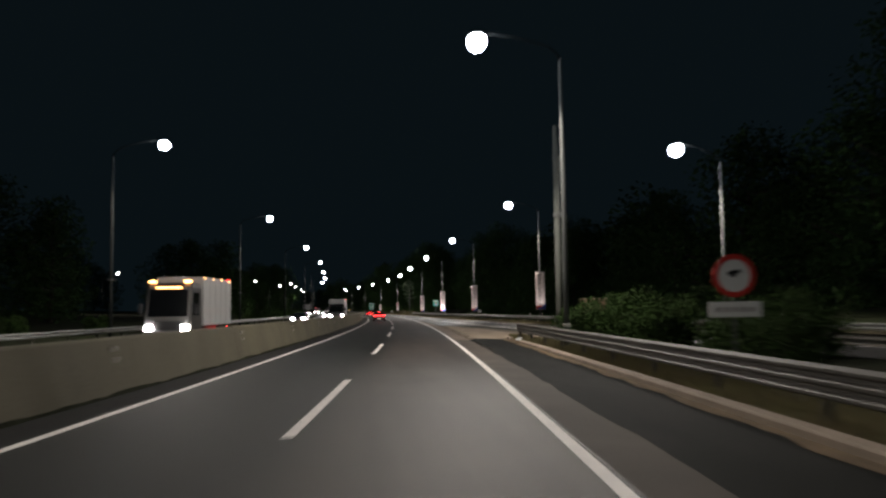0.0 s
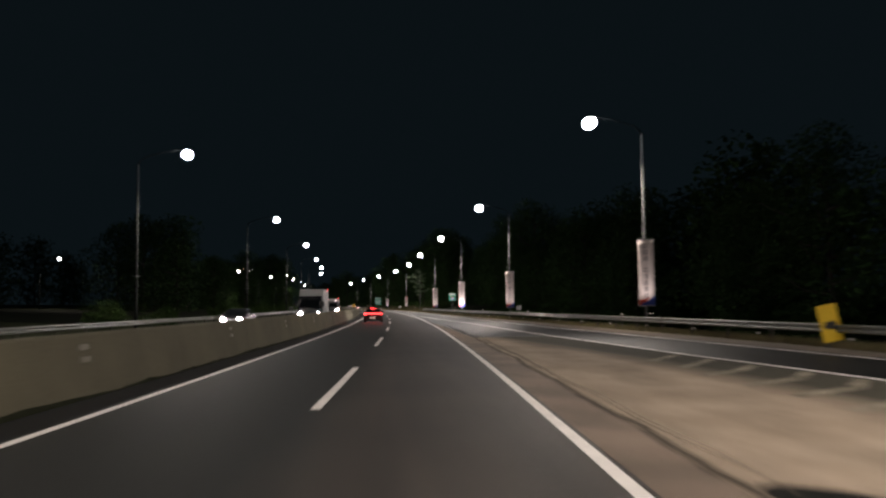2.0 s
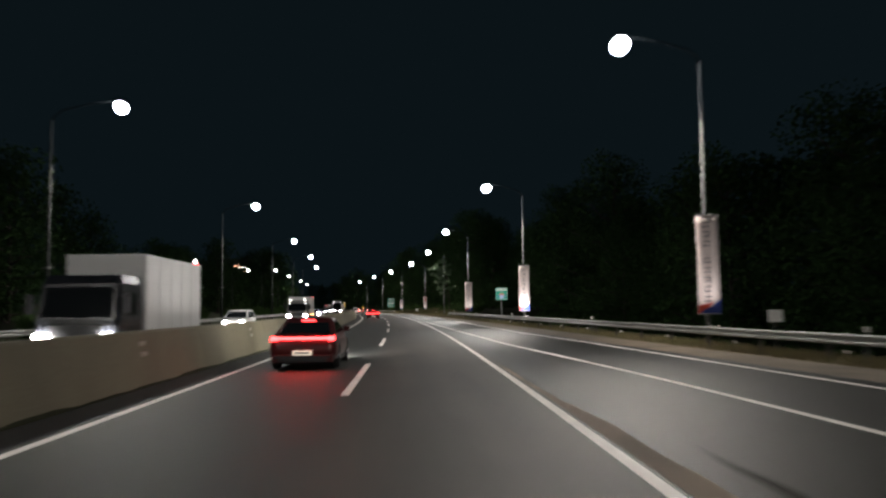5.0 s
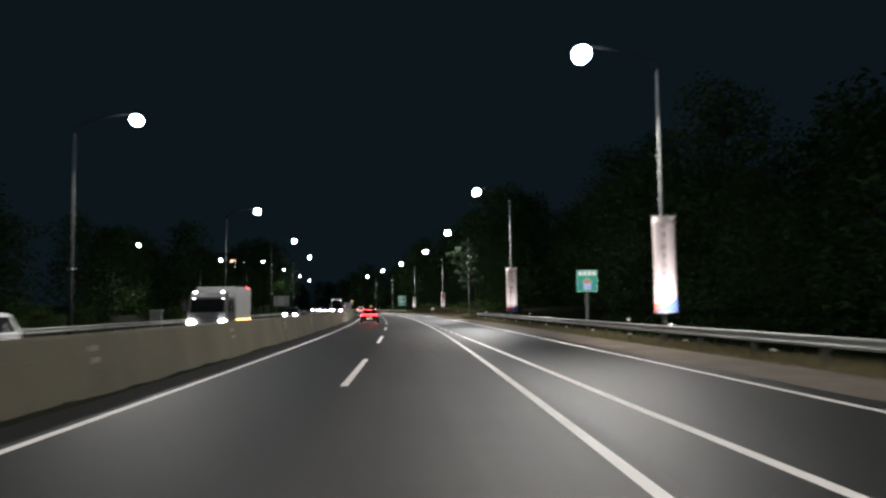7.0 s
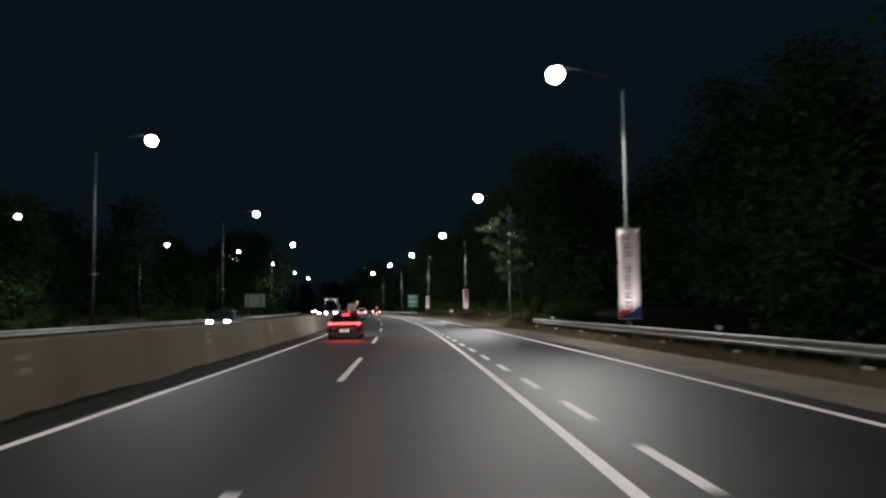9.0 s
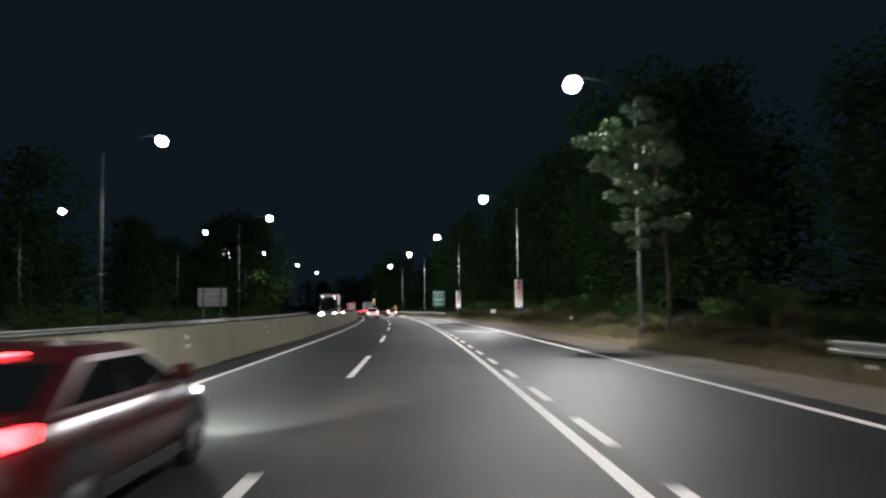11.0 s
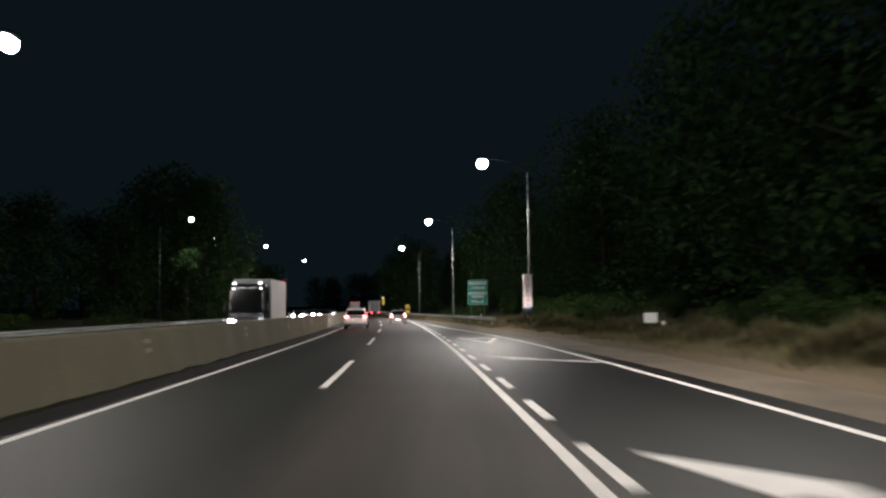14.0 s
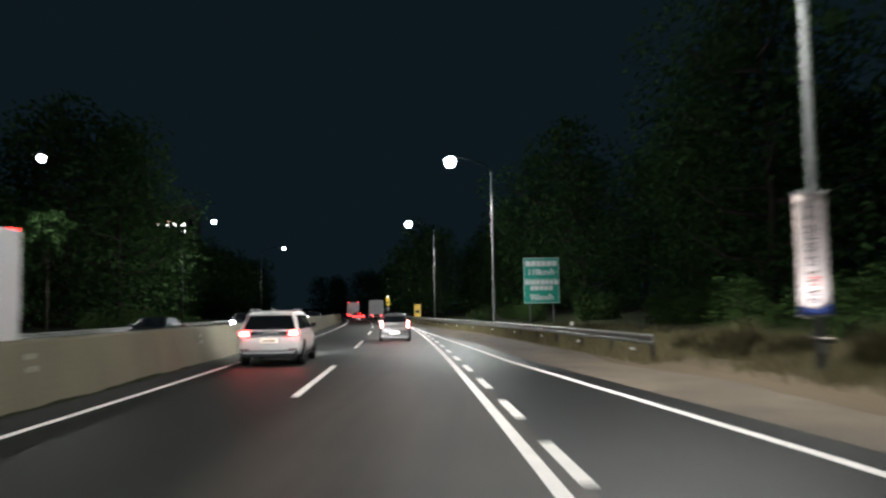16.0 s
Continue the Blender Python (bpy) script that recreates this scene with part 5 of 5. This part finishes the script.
        for y in (yf - 1.0, yr + 1.3, yr + 2.4):
            wheel(ob, s * (w - 0.17), y, 0.46, 0.28, s)
        if marker and marker != "white":
            part("marker_light", boxes((s * w * 0.72 - 0.16, s * w * 0.72 + 0.16, yf - 0.52, yf - 0.36, cz - 0.02, cz + 0.12), bevel=0.03), AMBER, ob, "glowing amber roof marker light")
    if marker == "white":
        for s in (-1, 1):
            part("roof_lamp", boxes((s * w * 0.66 - 0.09, s * w * 0.66 + 0.09, yf - 0.48, yf - 0.36, cz - 0.03, cz + 0.07), bevel=0.02), FLOOD_GLASS, ob, "white roof lamp")
            part("roof_lamp", boxes((s * w * 0.70 - 0.06, s * w * 0.70 + 0.06, yf - 0.30, yf - 0.22, cz - 0.36, cz - 0.30), bevel=0.015), FLOOD_GLASS, ob, "white roof lamp")
    elif marker:
        for k in range(4):
            y = yr + 0.6 + (cy - 0.9 - yr) * k / 3
            part("edge_marker", boxes((-w - 0.02, -w + 0.04, y - 0.09, y + 0.09, H - 0.09, H - 0.03), bevel=0.008), AMBER, ob, "small amber edge light")
        part("light_strip", boxes((-0.62, 0.62, yf - 0.27, yf - 0.20, cz - 0.30, cz - 0.22), bevel=0.01), AMBER, ob, "row of amber lights above the windscreen")
    return ob


car("suv", at(343.8, -2.05), "white sport utility car with lit red tail lights", "car", WHITE_PAINT, 4.85, 1.96, 1.72, 1.15, 0.02, 1.10, (0.75, 0.3), 0.28, tail=TAIL_CORE, roof_rails=True, brake_z=1.03, beam=True)
car("hatchback", at(361.5, 1.80), "dark grey hatchback car with lit tail lights", "car", GREY_PAINT, 3.9, 1.68, 1.50, 0.85, 0.02, 0.98, (0.8, 0.3), 0.30, tail=TAIL_CORE, brake_z=0.92, beam=True)
car("sedan", at(121.5, -1.70), "dark fastback saloon car with a glowing red light bar", "car", RED_PAINT, 4.75, 1.86, 1.42, 1.15, 0.40, 0.94, (0.95, 0.3), 0.85, light_bar=True, tail=TAIL_HOT, brake_z=0.86, beam=True)
car("sedan", at(220.5, -1.75), "dark red saloon car with a glowing red light bar", "car", RED_PAINT, 4.75, 1.86, 1.42, 1.15, 0.40, 0.94, (0.95, 0.3), 0.85, light_bar=True, tail=TAIL_HOT, brake_z=0.86, beam=True)
car("sedan", at(438.0, -1.75), "red saloon car braking in the outer lane", "car", RED_PAINT, 4.7, 1.85, 1.46, 1.15, 0.6, 0.94, (0.95, 0.3), 0.5, light_bar=True, tail=TAIL_HOT, brake_z=0.86)
truck(at(462.0, 1.75), "white box truck seen from behind on the road", WHITE_PAINT, 8.6, 2.4, 3.5, False, False)
truck(at(486.0, -1.85), "box truck with red marker lights far ahead", WHITE_PAINT, 8.6, 2.4, 3.4, False)
car("sedan", at(512.0, -1.75), "dark saloon car with red tail lights far ahead", "car", BLACK_PAINT, 4.7, 1.85, 1.46, 1.15, 0.6, 0.94, (0.95, 0.3), 0.5, light_bar=True, tail=TAIL_HOT, brake_z=0.86)
# oncoming
truck(at(46.5, -10.6, 0, 180), "white box truck with amber roof lights and lit headlights", GREY_PAINT, 8.6, 2.4, 3.55, True)
car("sedan", at(100.0, -11.2, 0, 180), "black oncoming saloon car with lit headlights", "car", BLACK_PAINT, 4.8, 1.86, 1.55, 1.15, 0.6, 1.06, (0.95, 0.3), 0.5, away=False)
truck(at(124.0, -8.0, 0, 180), "oncoming white box truck with a dark cab", BLACK_PAINT, 8.6, 2.4, 3.4, False)
car("suv", at(158.0, -11.2, 0, 180), "white oncoming estate car with lit headlights", "car", WHITE_PAINT, 4.6, 1.85, 1.65, 1.1, 0.05, 1.02, (0.8, 0.3), 0.25, away=False)
truck(at(181.5, -9.2, 0, 180), "oncoming white truck with four lit lamps", GREY_PAINT, 6.5, 2.2, 2.9, "white")
car("sedan", at(232.0, -11.2, 0, 180), "dark oncoming saloon car with lit headlights", "car", BLACK_PAINT, 4.7, 1.88, 1.66, 1.15, 0.3, 1.16, (0.95, 0.3), 0.5, away=False)
truck(at(330.6, -8.3, 0, 180), "oncoming truck with a dark cab and white box", BLACK_PAINT, 9.5, 2.45, 3.75, "white")
car("sedan", at(357.5, -10.6, 0, 180), "black oncoming saloon car with lit headlights", "car", BLACK_PAINT, 4.8, 1.86, 1.55, 1.15, 0.6, 1.06, (0.95, 0.3), 0.5, away=False)
for y, o in ((386.0, -11.2), (398.0, -8.2), (410.0, -11.2), (428.0, -8.0), (444.0, -11.2), (470.0, -11.2)):
    car("sedan", at(y, o, 0, 180), "dark oncoming saloon car with glaring headlights", "car", BLACK_PAINT, 4.7, 1.88, 1.66, 1.15, 0.3, 1.16, (0.95, 0.3), 0.5, away=False)


# ---------------------------------------------------------------- trees, bushes and grass
def leaves(rng, blobs, count, size):
    """Many small leaves scattered over uneven clumps."""
    vs, fs = [], []
    tot = sum(b[3]**2 for b in blobs)
    for cx, cy, cz, r in blobs:
        for _ in range(int(count * r * r / tot)):
            d = Vector((rng.gauss(0, 1), rng.gauss(0, 1), rng.gauss(0, 1))).normalized() * r * rng.uniform(0.55, 1.05)
            p = Vector((cx, cy, cz)) + Vector((d.x, d.y, d.z * 0.75))
            if p.z < 0.05:
                continue
            s = size * rng.uniform(0.6, 1.4)
            q = Euler((rng.uniform(-0.9, 0.9), rng.uniform(-0.9, 0.9), rng.uniform(0, 6.28))).to_matrix()
            i = len(vs)
            for v in ((0, -s, 0), (s * 0.55, 0, 0.12 * s), (0, s, 0), (-s * 0.55, 0, 0.12 * s)):
                vs.append(p + q @ Vector(v))
            fs += [(i, i + 1, i + 2), (i, i + 2, i + 3)]
    return vs, fs


def tree(m, rng, H, R, mat, label, count=3800, leaf=0.17, low=0.25, name="tree", stout=1.0, clump=1.0):
    ob = empty(name, m, label, "tree" if name == "tree" else "bush", "roadside trees" if name == "tree" else "roadside bushes")
    bm = bmesh.new()
    lean = rng.uniform(-0.04, 0.04) * H
    tube(bm, [(0, 0, -0.3), (0.02 * H * 0.3, 0, H * 0.3), (lean, 0.01 * H, H * 0.85)], [0.016 * H * stout, 0.012 * H * stout, 0.004 * H], 8)
    blobs = []
    n = 22
    for i in range(n):
        t = low + (0.95 - low) * i / (n - 1)
        a = i * 2.4 + rng.uniform(-0.4, 0.4)
        prof = math.sin(math.pi * min(1, 0.18 + 0.82 * (t - low) / (1 - low)))**0.7
        reach = R * prof * rng.uniform(0.45, 0.95)
        base = Vector((lean * t, 0, H * (t - 0.10)))
        tip = Vector((lean * t + reach * math.cos(a), reach * math.sin(a), H * t))
        tube(bm, [base, base.lerp(tip, 0.5) + Vector((0, 0, -0.03 * H)), tip], [0.009 * H * stout, 0.006 * H * stout, 0.002 * H * stout], 5)
        blobs.append((tip.x, tip.y, tip.z, R * clump * rng.uniform(0.28, 0.50)))
        mid = base.lerp(tip, 0.55)
        blobs.append((mid.x, mid.y, mid.z + 0.05 * H, R * clump * rng.uniform(0.18, 0.34)))
    part("trunk", bm, BARK, ob, "", True)
    vs, fs = leaves(rng, blobs, count, leaf)
    me = bpy.data.meshes.new("crown")
    me.from_pydata(vs, [], fs)
    me.materials.append(mat)
    cr = new("crown", me)
    cr.parent = ob
    return ob


def pad_tree(m, label):
    """A slender tree that holds its leaves in flat, ragged pads, mostly on the side of the road."""
    r = random.Random(31)
    ob = empty("tree", m, label, "tree", "roadside trees")
    bm = bmesh.new()
    tube(bm, [(0, 0, -0.3), (0.05, 0, 3.0), (-0.25, -0.2, 6.5), (-0.75, -0.4, 10.4)], [0.10, 0.085, 0.065, 0.03], 8)
    blobs = []
    for dx, dy, z, rx, flat_by in ((-3.4, -0.4, 9.0, 0.85, 0.5), (-2.6, 0.2, 8.9, 0.8, 0.6), (-2.3, 0.0, 9.8, 0.55, 1.2), (-1.1, -0.3, 10.5, 0.85, 0.7), (-2.7, -0.9, 8.0, 0.9, 0.6), (-1.7, 0.3, 7.6, 0.9, 0.5),
                                   (-2.0, -0.6, 6.4, 0.8, 0.38), (-0.9, 0.1, 6.4, 0.8, 0.38), (-1.5, 0.2, 5.1, 0.8, 0.36), (-0.3, -0.4, 5.2, 0.9, 0.36), (0.6, 0.5, 5.5, 0.7, 0.4), (0.0, 0.4, 8.6, 0.8, 0.8), (-0.2, -0.2, 9.7, 0.7, 0.8),
                                   (-0.2, 0.6, 7.1, 0.8, 0.7), (-1.55, -0.6, 4.4, 0.55, 0.7), (-1.5, -0.7, 7.1, 0.6, 0.8), (-1.6, -0.9, 8.3, 0.7, 0.9), (-1.5, -0.8, 9.3, 0.7, 0.9), (-1.55, -0.8, 5.7, 0.55, 0.9),
                                   (-2.3, -1.6, 9.0, 0.8, 0.5), (-1.4, -1.9, 8.7, 0.9, 0.5), (-0.6, -1.5, 8.0, 0.9, 0.5), (-0.5, -0.9, 6.4, 0.8, 0.5)):
        t = min(1.0, max(0.0, (z - 0.8) / 9.6))
        root = Vector((-0.75 * t**2, -0.4 * t**2, z - 0.8))
        tip = Vector((dx, dy, z - 0.1))
        tube(bm, [root, root.lerp(tip, 0.5) + Vector((0, 0, 0.15)), tip], [0.045, 0.03, 0.012], 5)
        for _ in range(9):
            a, q = r.uniform(0, 6.28), rx * r.random()**0.5
            blobs.append((dx + q * math.cos(a), dy + q * math.sin(a), z + flat_by * rx * r.uniform(-0.55, 0.55), rx * r.uniform(0.2, 0.42)))
    part("trunk", bm, BARK, ob, "", True)
    vs, fs = leaves(r, blobs, 24000, 0.075)
    me = bpy.data.meshes.new("crown")
    me.from_pydata(vs, [], fs)
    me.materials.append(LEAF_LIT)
    cr = new("crown", me)
    cr.parent = ob
    return ob


def bush(m, rng, R, H, mat, label, count=1600):
    ob = empty("bush", m, label, "bush", "roadside bushes")
    bm = bmesh.new()
    blobs = []
    for i in range(9):
        a, q = rng.uniform(0, 6.28), R * rng.uniform(0.1, 0.75)
        tip = Vector((q * math.cos(a), q * math.sin(a), H * rng.uniform(0.35, 0.85)))
        tube(bm, [(0.1 * math.cos(a), 0.1 * math.sin(a), -0.2), tip * 0.5, tip], [0.03, 0.02, 0.008], 5)
        blobs.append((tip.x, tip.y, tip.z, R * rng.uniform(0.25, 0.45)))
        blobs.append((tip.x * 0.8, tip.y * 0.8, tip.z * 0.4, R * rng.uniform(0.25, 0.4)))
    part("stem", bm, BARK, ob)
    vs, fs = leaves(rng, blobs, int(count * 1.7), 0.062)
    me = bpy.data.meshes.new("crown")
    me.from_pydata(vs, [], fs)
    me.materials.append(mat)
    cr = new("crown", me)
    cr.parent = ob
    return ob


def grass_clump(m, rng, R, H):
    """A tussock of tall dry stalks with drooping tips."""
    ob = empty("grass_clump", m, "tall dry brown grass clump on the verge", "dry grass", "dry grass clumps")
    for name, n, mat, hh in (("stalk", 900, DRY, 1.0), ("plume", 260, STRAW, 1.15)):
        vs, fs = [], []
        for _ in range(n):
            a, q = rng.uniform(0, 6.28), R * rng.random()**0.6
            x, y = q * math.cos(a), q * math.sin(a)
            t = H * hh * rng.uniform(0.4, 1.0) * (1 - 0.45 * q / R)
            b, s = a + rng.uniform(-1.2, 1.2), rng.uniform(0.15, 0.55)
            dx, dy, w = math.cos(b), math.sin(b), 0.013
            k = len(vs)
            vs.extend([(x - dy * w, y + dx * w, -0.1), (x + dy * w, y - dx * w, -0.1),
                       (x + dx * t * s * 0.4 + dy * w, y + dy * t * s * 0.4 - dx * w, t * 0.65), (x + dx * t * s * 0.4 - dy * w, y + dy * t * s * 0.4 + dx * w, t * 0.65),
                       (x + dx * t * s, y + dy * t * s, t * 0.95)])
            fs.extend([(k, k + 1, k + 2, k + 3), (k + 3, k + 2, k + 4)])
        me = bpy.data.meshes.new(name)
        me.from_pydata(vs, [], fs)
        me.materials.append(mat)
        st = new(name, me)
        st.parent = ob
    return ob


rng = random.Random(7)
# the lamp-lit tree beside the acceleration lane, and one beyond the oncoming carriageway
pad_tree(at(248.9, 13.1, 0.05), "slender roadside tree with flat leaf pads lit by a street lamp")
# Second crown shaped only where lamplight falls; its dark lower leaves are left out.
tree(at(376.0, -24.6, 0.2), rng, 9.6, 2.0, LEAF_DARK, "roadside tree lit green by a nearby street lamp", 4200, 0.15, 0.66, stout=0.6, clump=0.7)
protos = [tree(at(y, o, rise(y, o)), rng, H, R, LEAF_DARK, "dark leafy tree at the edge of the night verge", n, size, 0.06)
          for y, o, H, R, n, size in ((118, 38, 12, 4.8, 9500, 0.155), (300, 29, 14, 5.4, 9500, 0.155), (200, 35, 11, 4.5, 9500, 0.155), (60, -34, 12.5, 5.0, 5200, 0.20), (262, -40, 13.5, 5.2, 5200, 0.20),
                                      (90, -96, 12, 5.2, 2400, 0.31), (150, 58, 13.5, 5.6, 2400, 0.31))]
spots = []
for y in range(-20, 560, 9):
    for lo, hi, s in ((25, 38, 1), (-52, -32, -1)):
        o = rng.uniform(lo, hi) + (max(0, lin(y, PAVED) - 11) * 1.1 + lin(y, [(50, 0), (70, 7), (215, 7), (240, 0)]) if s > 0 else 0)
        yy = y + rng.uniform(-4, 4)
        if s < 0 and abs(yy - 250) < 60 and o > -36:
            o -= 12
        spots.append((yy, o))
for y in range(470, 760, 22):
    spots += [(y, rng.uniform(13, 22)), (y + 9, rng.uniform(-34, -24))]
for y in range(40, 470, 17):
    spots.append((y + rng.uniform(-5, 5), rng.uniform(44, 56) + max(0, lin(y, PAVED) - 11) * 1.1))
for y in range(70, 340, 18):
    spots.append((y + rng.uniform(-5, 5), rng.uniform(-112, -82)))
HIDING = {400.0: -27.0, 398.0: -32.0, 403.0: -37.5, 413.0: -31.0}
spots += HIDING.items()
far_lamp = (200.0, curve(200.0) - 63.0)


def hides_lamp(y, o):
    """Whether a tree would stand between the road and the lone lamp far off on the left."""
    for y0 in (0, 16, 32, 48, 64, 80):
        a, b = Vector((curve(y0) + 1.8, y0)), Vector((far_lamp[1], far_lamp[0]))
        p = Vector((curve(y) + o, y))
        t = (p - a).dot(b - a) / (b - a).length_squared
        if 0.1 < t < 1.05 and (p - a.lerp(b, t)).length < 5.5:
            return True
    return False


HEADS = [(y, h) for y, p, h, z in R_LAMPS + L_LAMPS + M_LAMPS] + [(46.0, 17.2)]
spots = [q for q in spots if not hides_lamp(*q) and all(math.hypot(q[0] - y, q[1] - h) > 9.5 for y, h in HEADS)]
for i, (y, o) in enumerate(spots):
    size = rng.uniform(1.25, 1.95) if o > 0 and y < 460 else 1.75 if y in HIDING else rng.uniform(0.85, 1.45)
    kind = i % 3 if 0 < o < 40 and y < 400 else 5 + i % 2 if o > 42 or o < -75 or y > 470 else 3 + i % 2
    copy_thing(protos[kind], at(y, o, rise(y, o) - 0.05, rng.uniform(0, 360)) @ Matrix.Scale(size, 4))
bushes = [bush(at(y, o, rise(y, o)), rng, R, H, LEAF, "leafy green bush on the verge", 1800) for y, o, R, H in ((30, 11.0, 1.7, 1.9), (38, 12.6, 1.5, 1.6), (24, 13.0, 2.0, 2.2))]
for i in range(26):
    y, o = rng.uniform(4, 41), rng.uniform(10.2, 15.5)
    if o < L2(y) - 1.2:
        copy_thing(bushes[i % 3], at(y, o, 0.0, rng.uniform(0, 360)))
for y, o, k in ((37.4, 9.1, 1.0), (38.8, 9.9, 1.1), (36.0, 11.0, 1.25), (38.6, 12.3, 1.2)):
    copy_thing(bushes[0], at(y, o, 0.0, 40 * o) @ Matrix.Scale(k, 4))
dry = [grass_clump(at(y, lin(y, PAVED) + o, rise(y, lin(y, PAVED) + o)), rng, R, H) for y, o, R, H in ((262, 3.1, 0.9, 0.9), (276, 3.6, 1.2, 1.2), (291, 4.6, 1.0, 1.6))]
for i in range(110):
    y = rng.uniform(236, 345)
    o = lin(y, PAVED) + 2.4 + abs(rng.gauss(0, 1.6))
    copy_thing(dry[i % 3], at(y, o, rise(y, o) - 0.05, rng.uniform(0, 360)) @ Matrix.Scale(rng.uniform(0.5, 1.0), 4))
for i in range(44):
    y = rng.uniform(240, 400)
    o = lin(y, PAVED) + rng.uniform(4.8, 9)
    if 345 < y < 369 and o < 15:
        o += 5
    copy_thing(bushes[i % 3], at(y, o, rise(y, o) - 0.1, rng.uniform(0, 360)))
for i in range(60):
    y, o = rng.uniform(-10, 430), rng.uniform(-27, -19.5)
    copy_thing(bushes[i % 3], at(y, o, rise(y, o) - 0.1, rng.uniform(0, 360)))


def grass(name, label, n, place, mat, h):
    vs, fs = [], []
    for _ in range(n):
        y, o = place()
        z = rise(y, o) if o > 7.9 or o < 0 else 0.05
        x = curve(y) + o
        for b in range(3):
            a, t, s = rng.uniform(0, 6.28), h * rng.uniform(0.5, 1.3), rng.uniform(0.2, 0.6)
            i = len(vs)
            dx, dy = math.cos(a), math.sin(a)
            vs.extend([(x - dy * 0.012, y + dx * 0.012, z - 0.03), (x + dy * 0.012, y - dx * 0.012, z - 0.03), (x + dx * t * s, y + dy * t * s, z + t)])
            fs.append((i, i + 1, i + 2))
    me = bpy.data.meshes.new(name)
    me.from_pydata(vs, [], fs)
    me.materials.append(mat)
    return tagged(new(name, me), label, "grass", kind="stuff")


def verge_spot():
    y = rng.uniform(236, 372)
    return y, lin(y, PAVED) + 0.5 + 1.9 * (1 + noise.noise((y * 0.35, 4, 0))) * rng.random()**0.5 + abs(rng.gauss(0, 1.9))


def rail_spot():
    y = rng.uniform(60, 246)
    return y, lin(y, GUARD) + rng.uniform(-0.35, 1.4)


def rail_spot_far():
    y = rng.uniform(340, 440)
    return y, lin(y, GUARD2) + rng.uniform(-0.5, 1.6)


def island_spot():
    y = rng.uniform(0, 46)
    return y, rng.uniform(6.9, 7.7 if y > 42 else 9.5)


grass("grass", "dry brown grass tufts on the verge", 30000, verge_spot, STRAW, 0.30)
grass("grass", "short grass under the guardrail", 16000, rail_spot, STRAW, 0.27)
grass("grass", "tall dry grass round the foot of the guardrail", 9000, rail_spot_far, STRAW, 0.32)
grass("grass", "short dry grass on the kerbed island", 15000, island_spot, STRAW, 0.20)

# ---------------------------------------------------------------- lit building beyond the trees
tower = empty("apartment_building", at(500, -45), "dark apartment block with a few lit windows", "building")
part("wall", boxes((-7, 7, -5, 5, -1, 26), bevel=0.05), CLADDING, tower)
part("roof", boxes((-7.3, 7.3, -5.3, 5.3, 26, 26.5), bevel=0.05), CLADDING, tower)
LIT = {(7, 3, 1): WARM_WINDOW, (7, 4, 1): WARM_WINDOW, (7, 3, 0): WHITE_WINDOW, (7, 4, 0): WHITE_WINDOW, (6, 4, 1): WHITE_WINDOW, (6, 3, 0): WARM_WINDOW,
       (7, 5, 0): WHITE_WINDOW, (7, 6, 0): WHITE_WINDOW, (6, 5, 1): WARM_WINDOW, (6, 6, 1): WHITE_WINDOW, (3, 0, 1): WHITE_WINDOW}
for fl in range(8):
    for k in range(8):
        z, x = 1.7 + fl * 2.8, -6.1 + k * 1.75
        win = part("window", boxes((x - 0.6, x + 0.6, -5.06, -4.98, z, z + 2.2), bevel=0.02), STEEL, tower)
        for half in (0, 1):
            part("pane", boxes((x - 0.53, x + 0.53, -5.08, -5.055, z + 0.07 + 1.06 * half, z + 1.07 + 1.06 * half)), LIT.get((fl, k, half), GLASS), win)
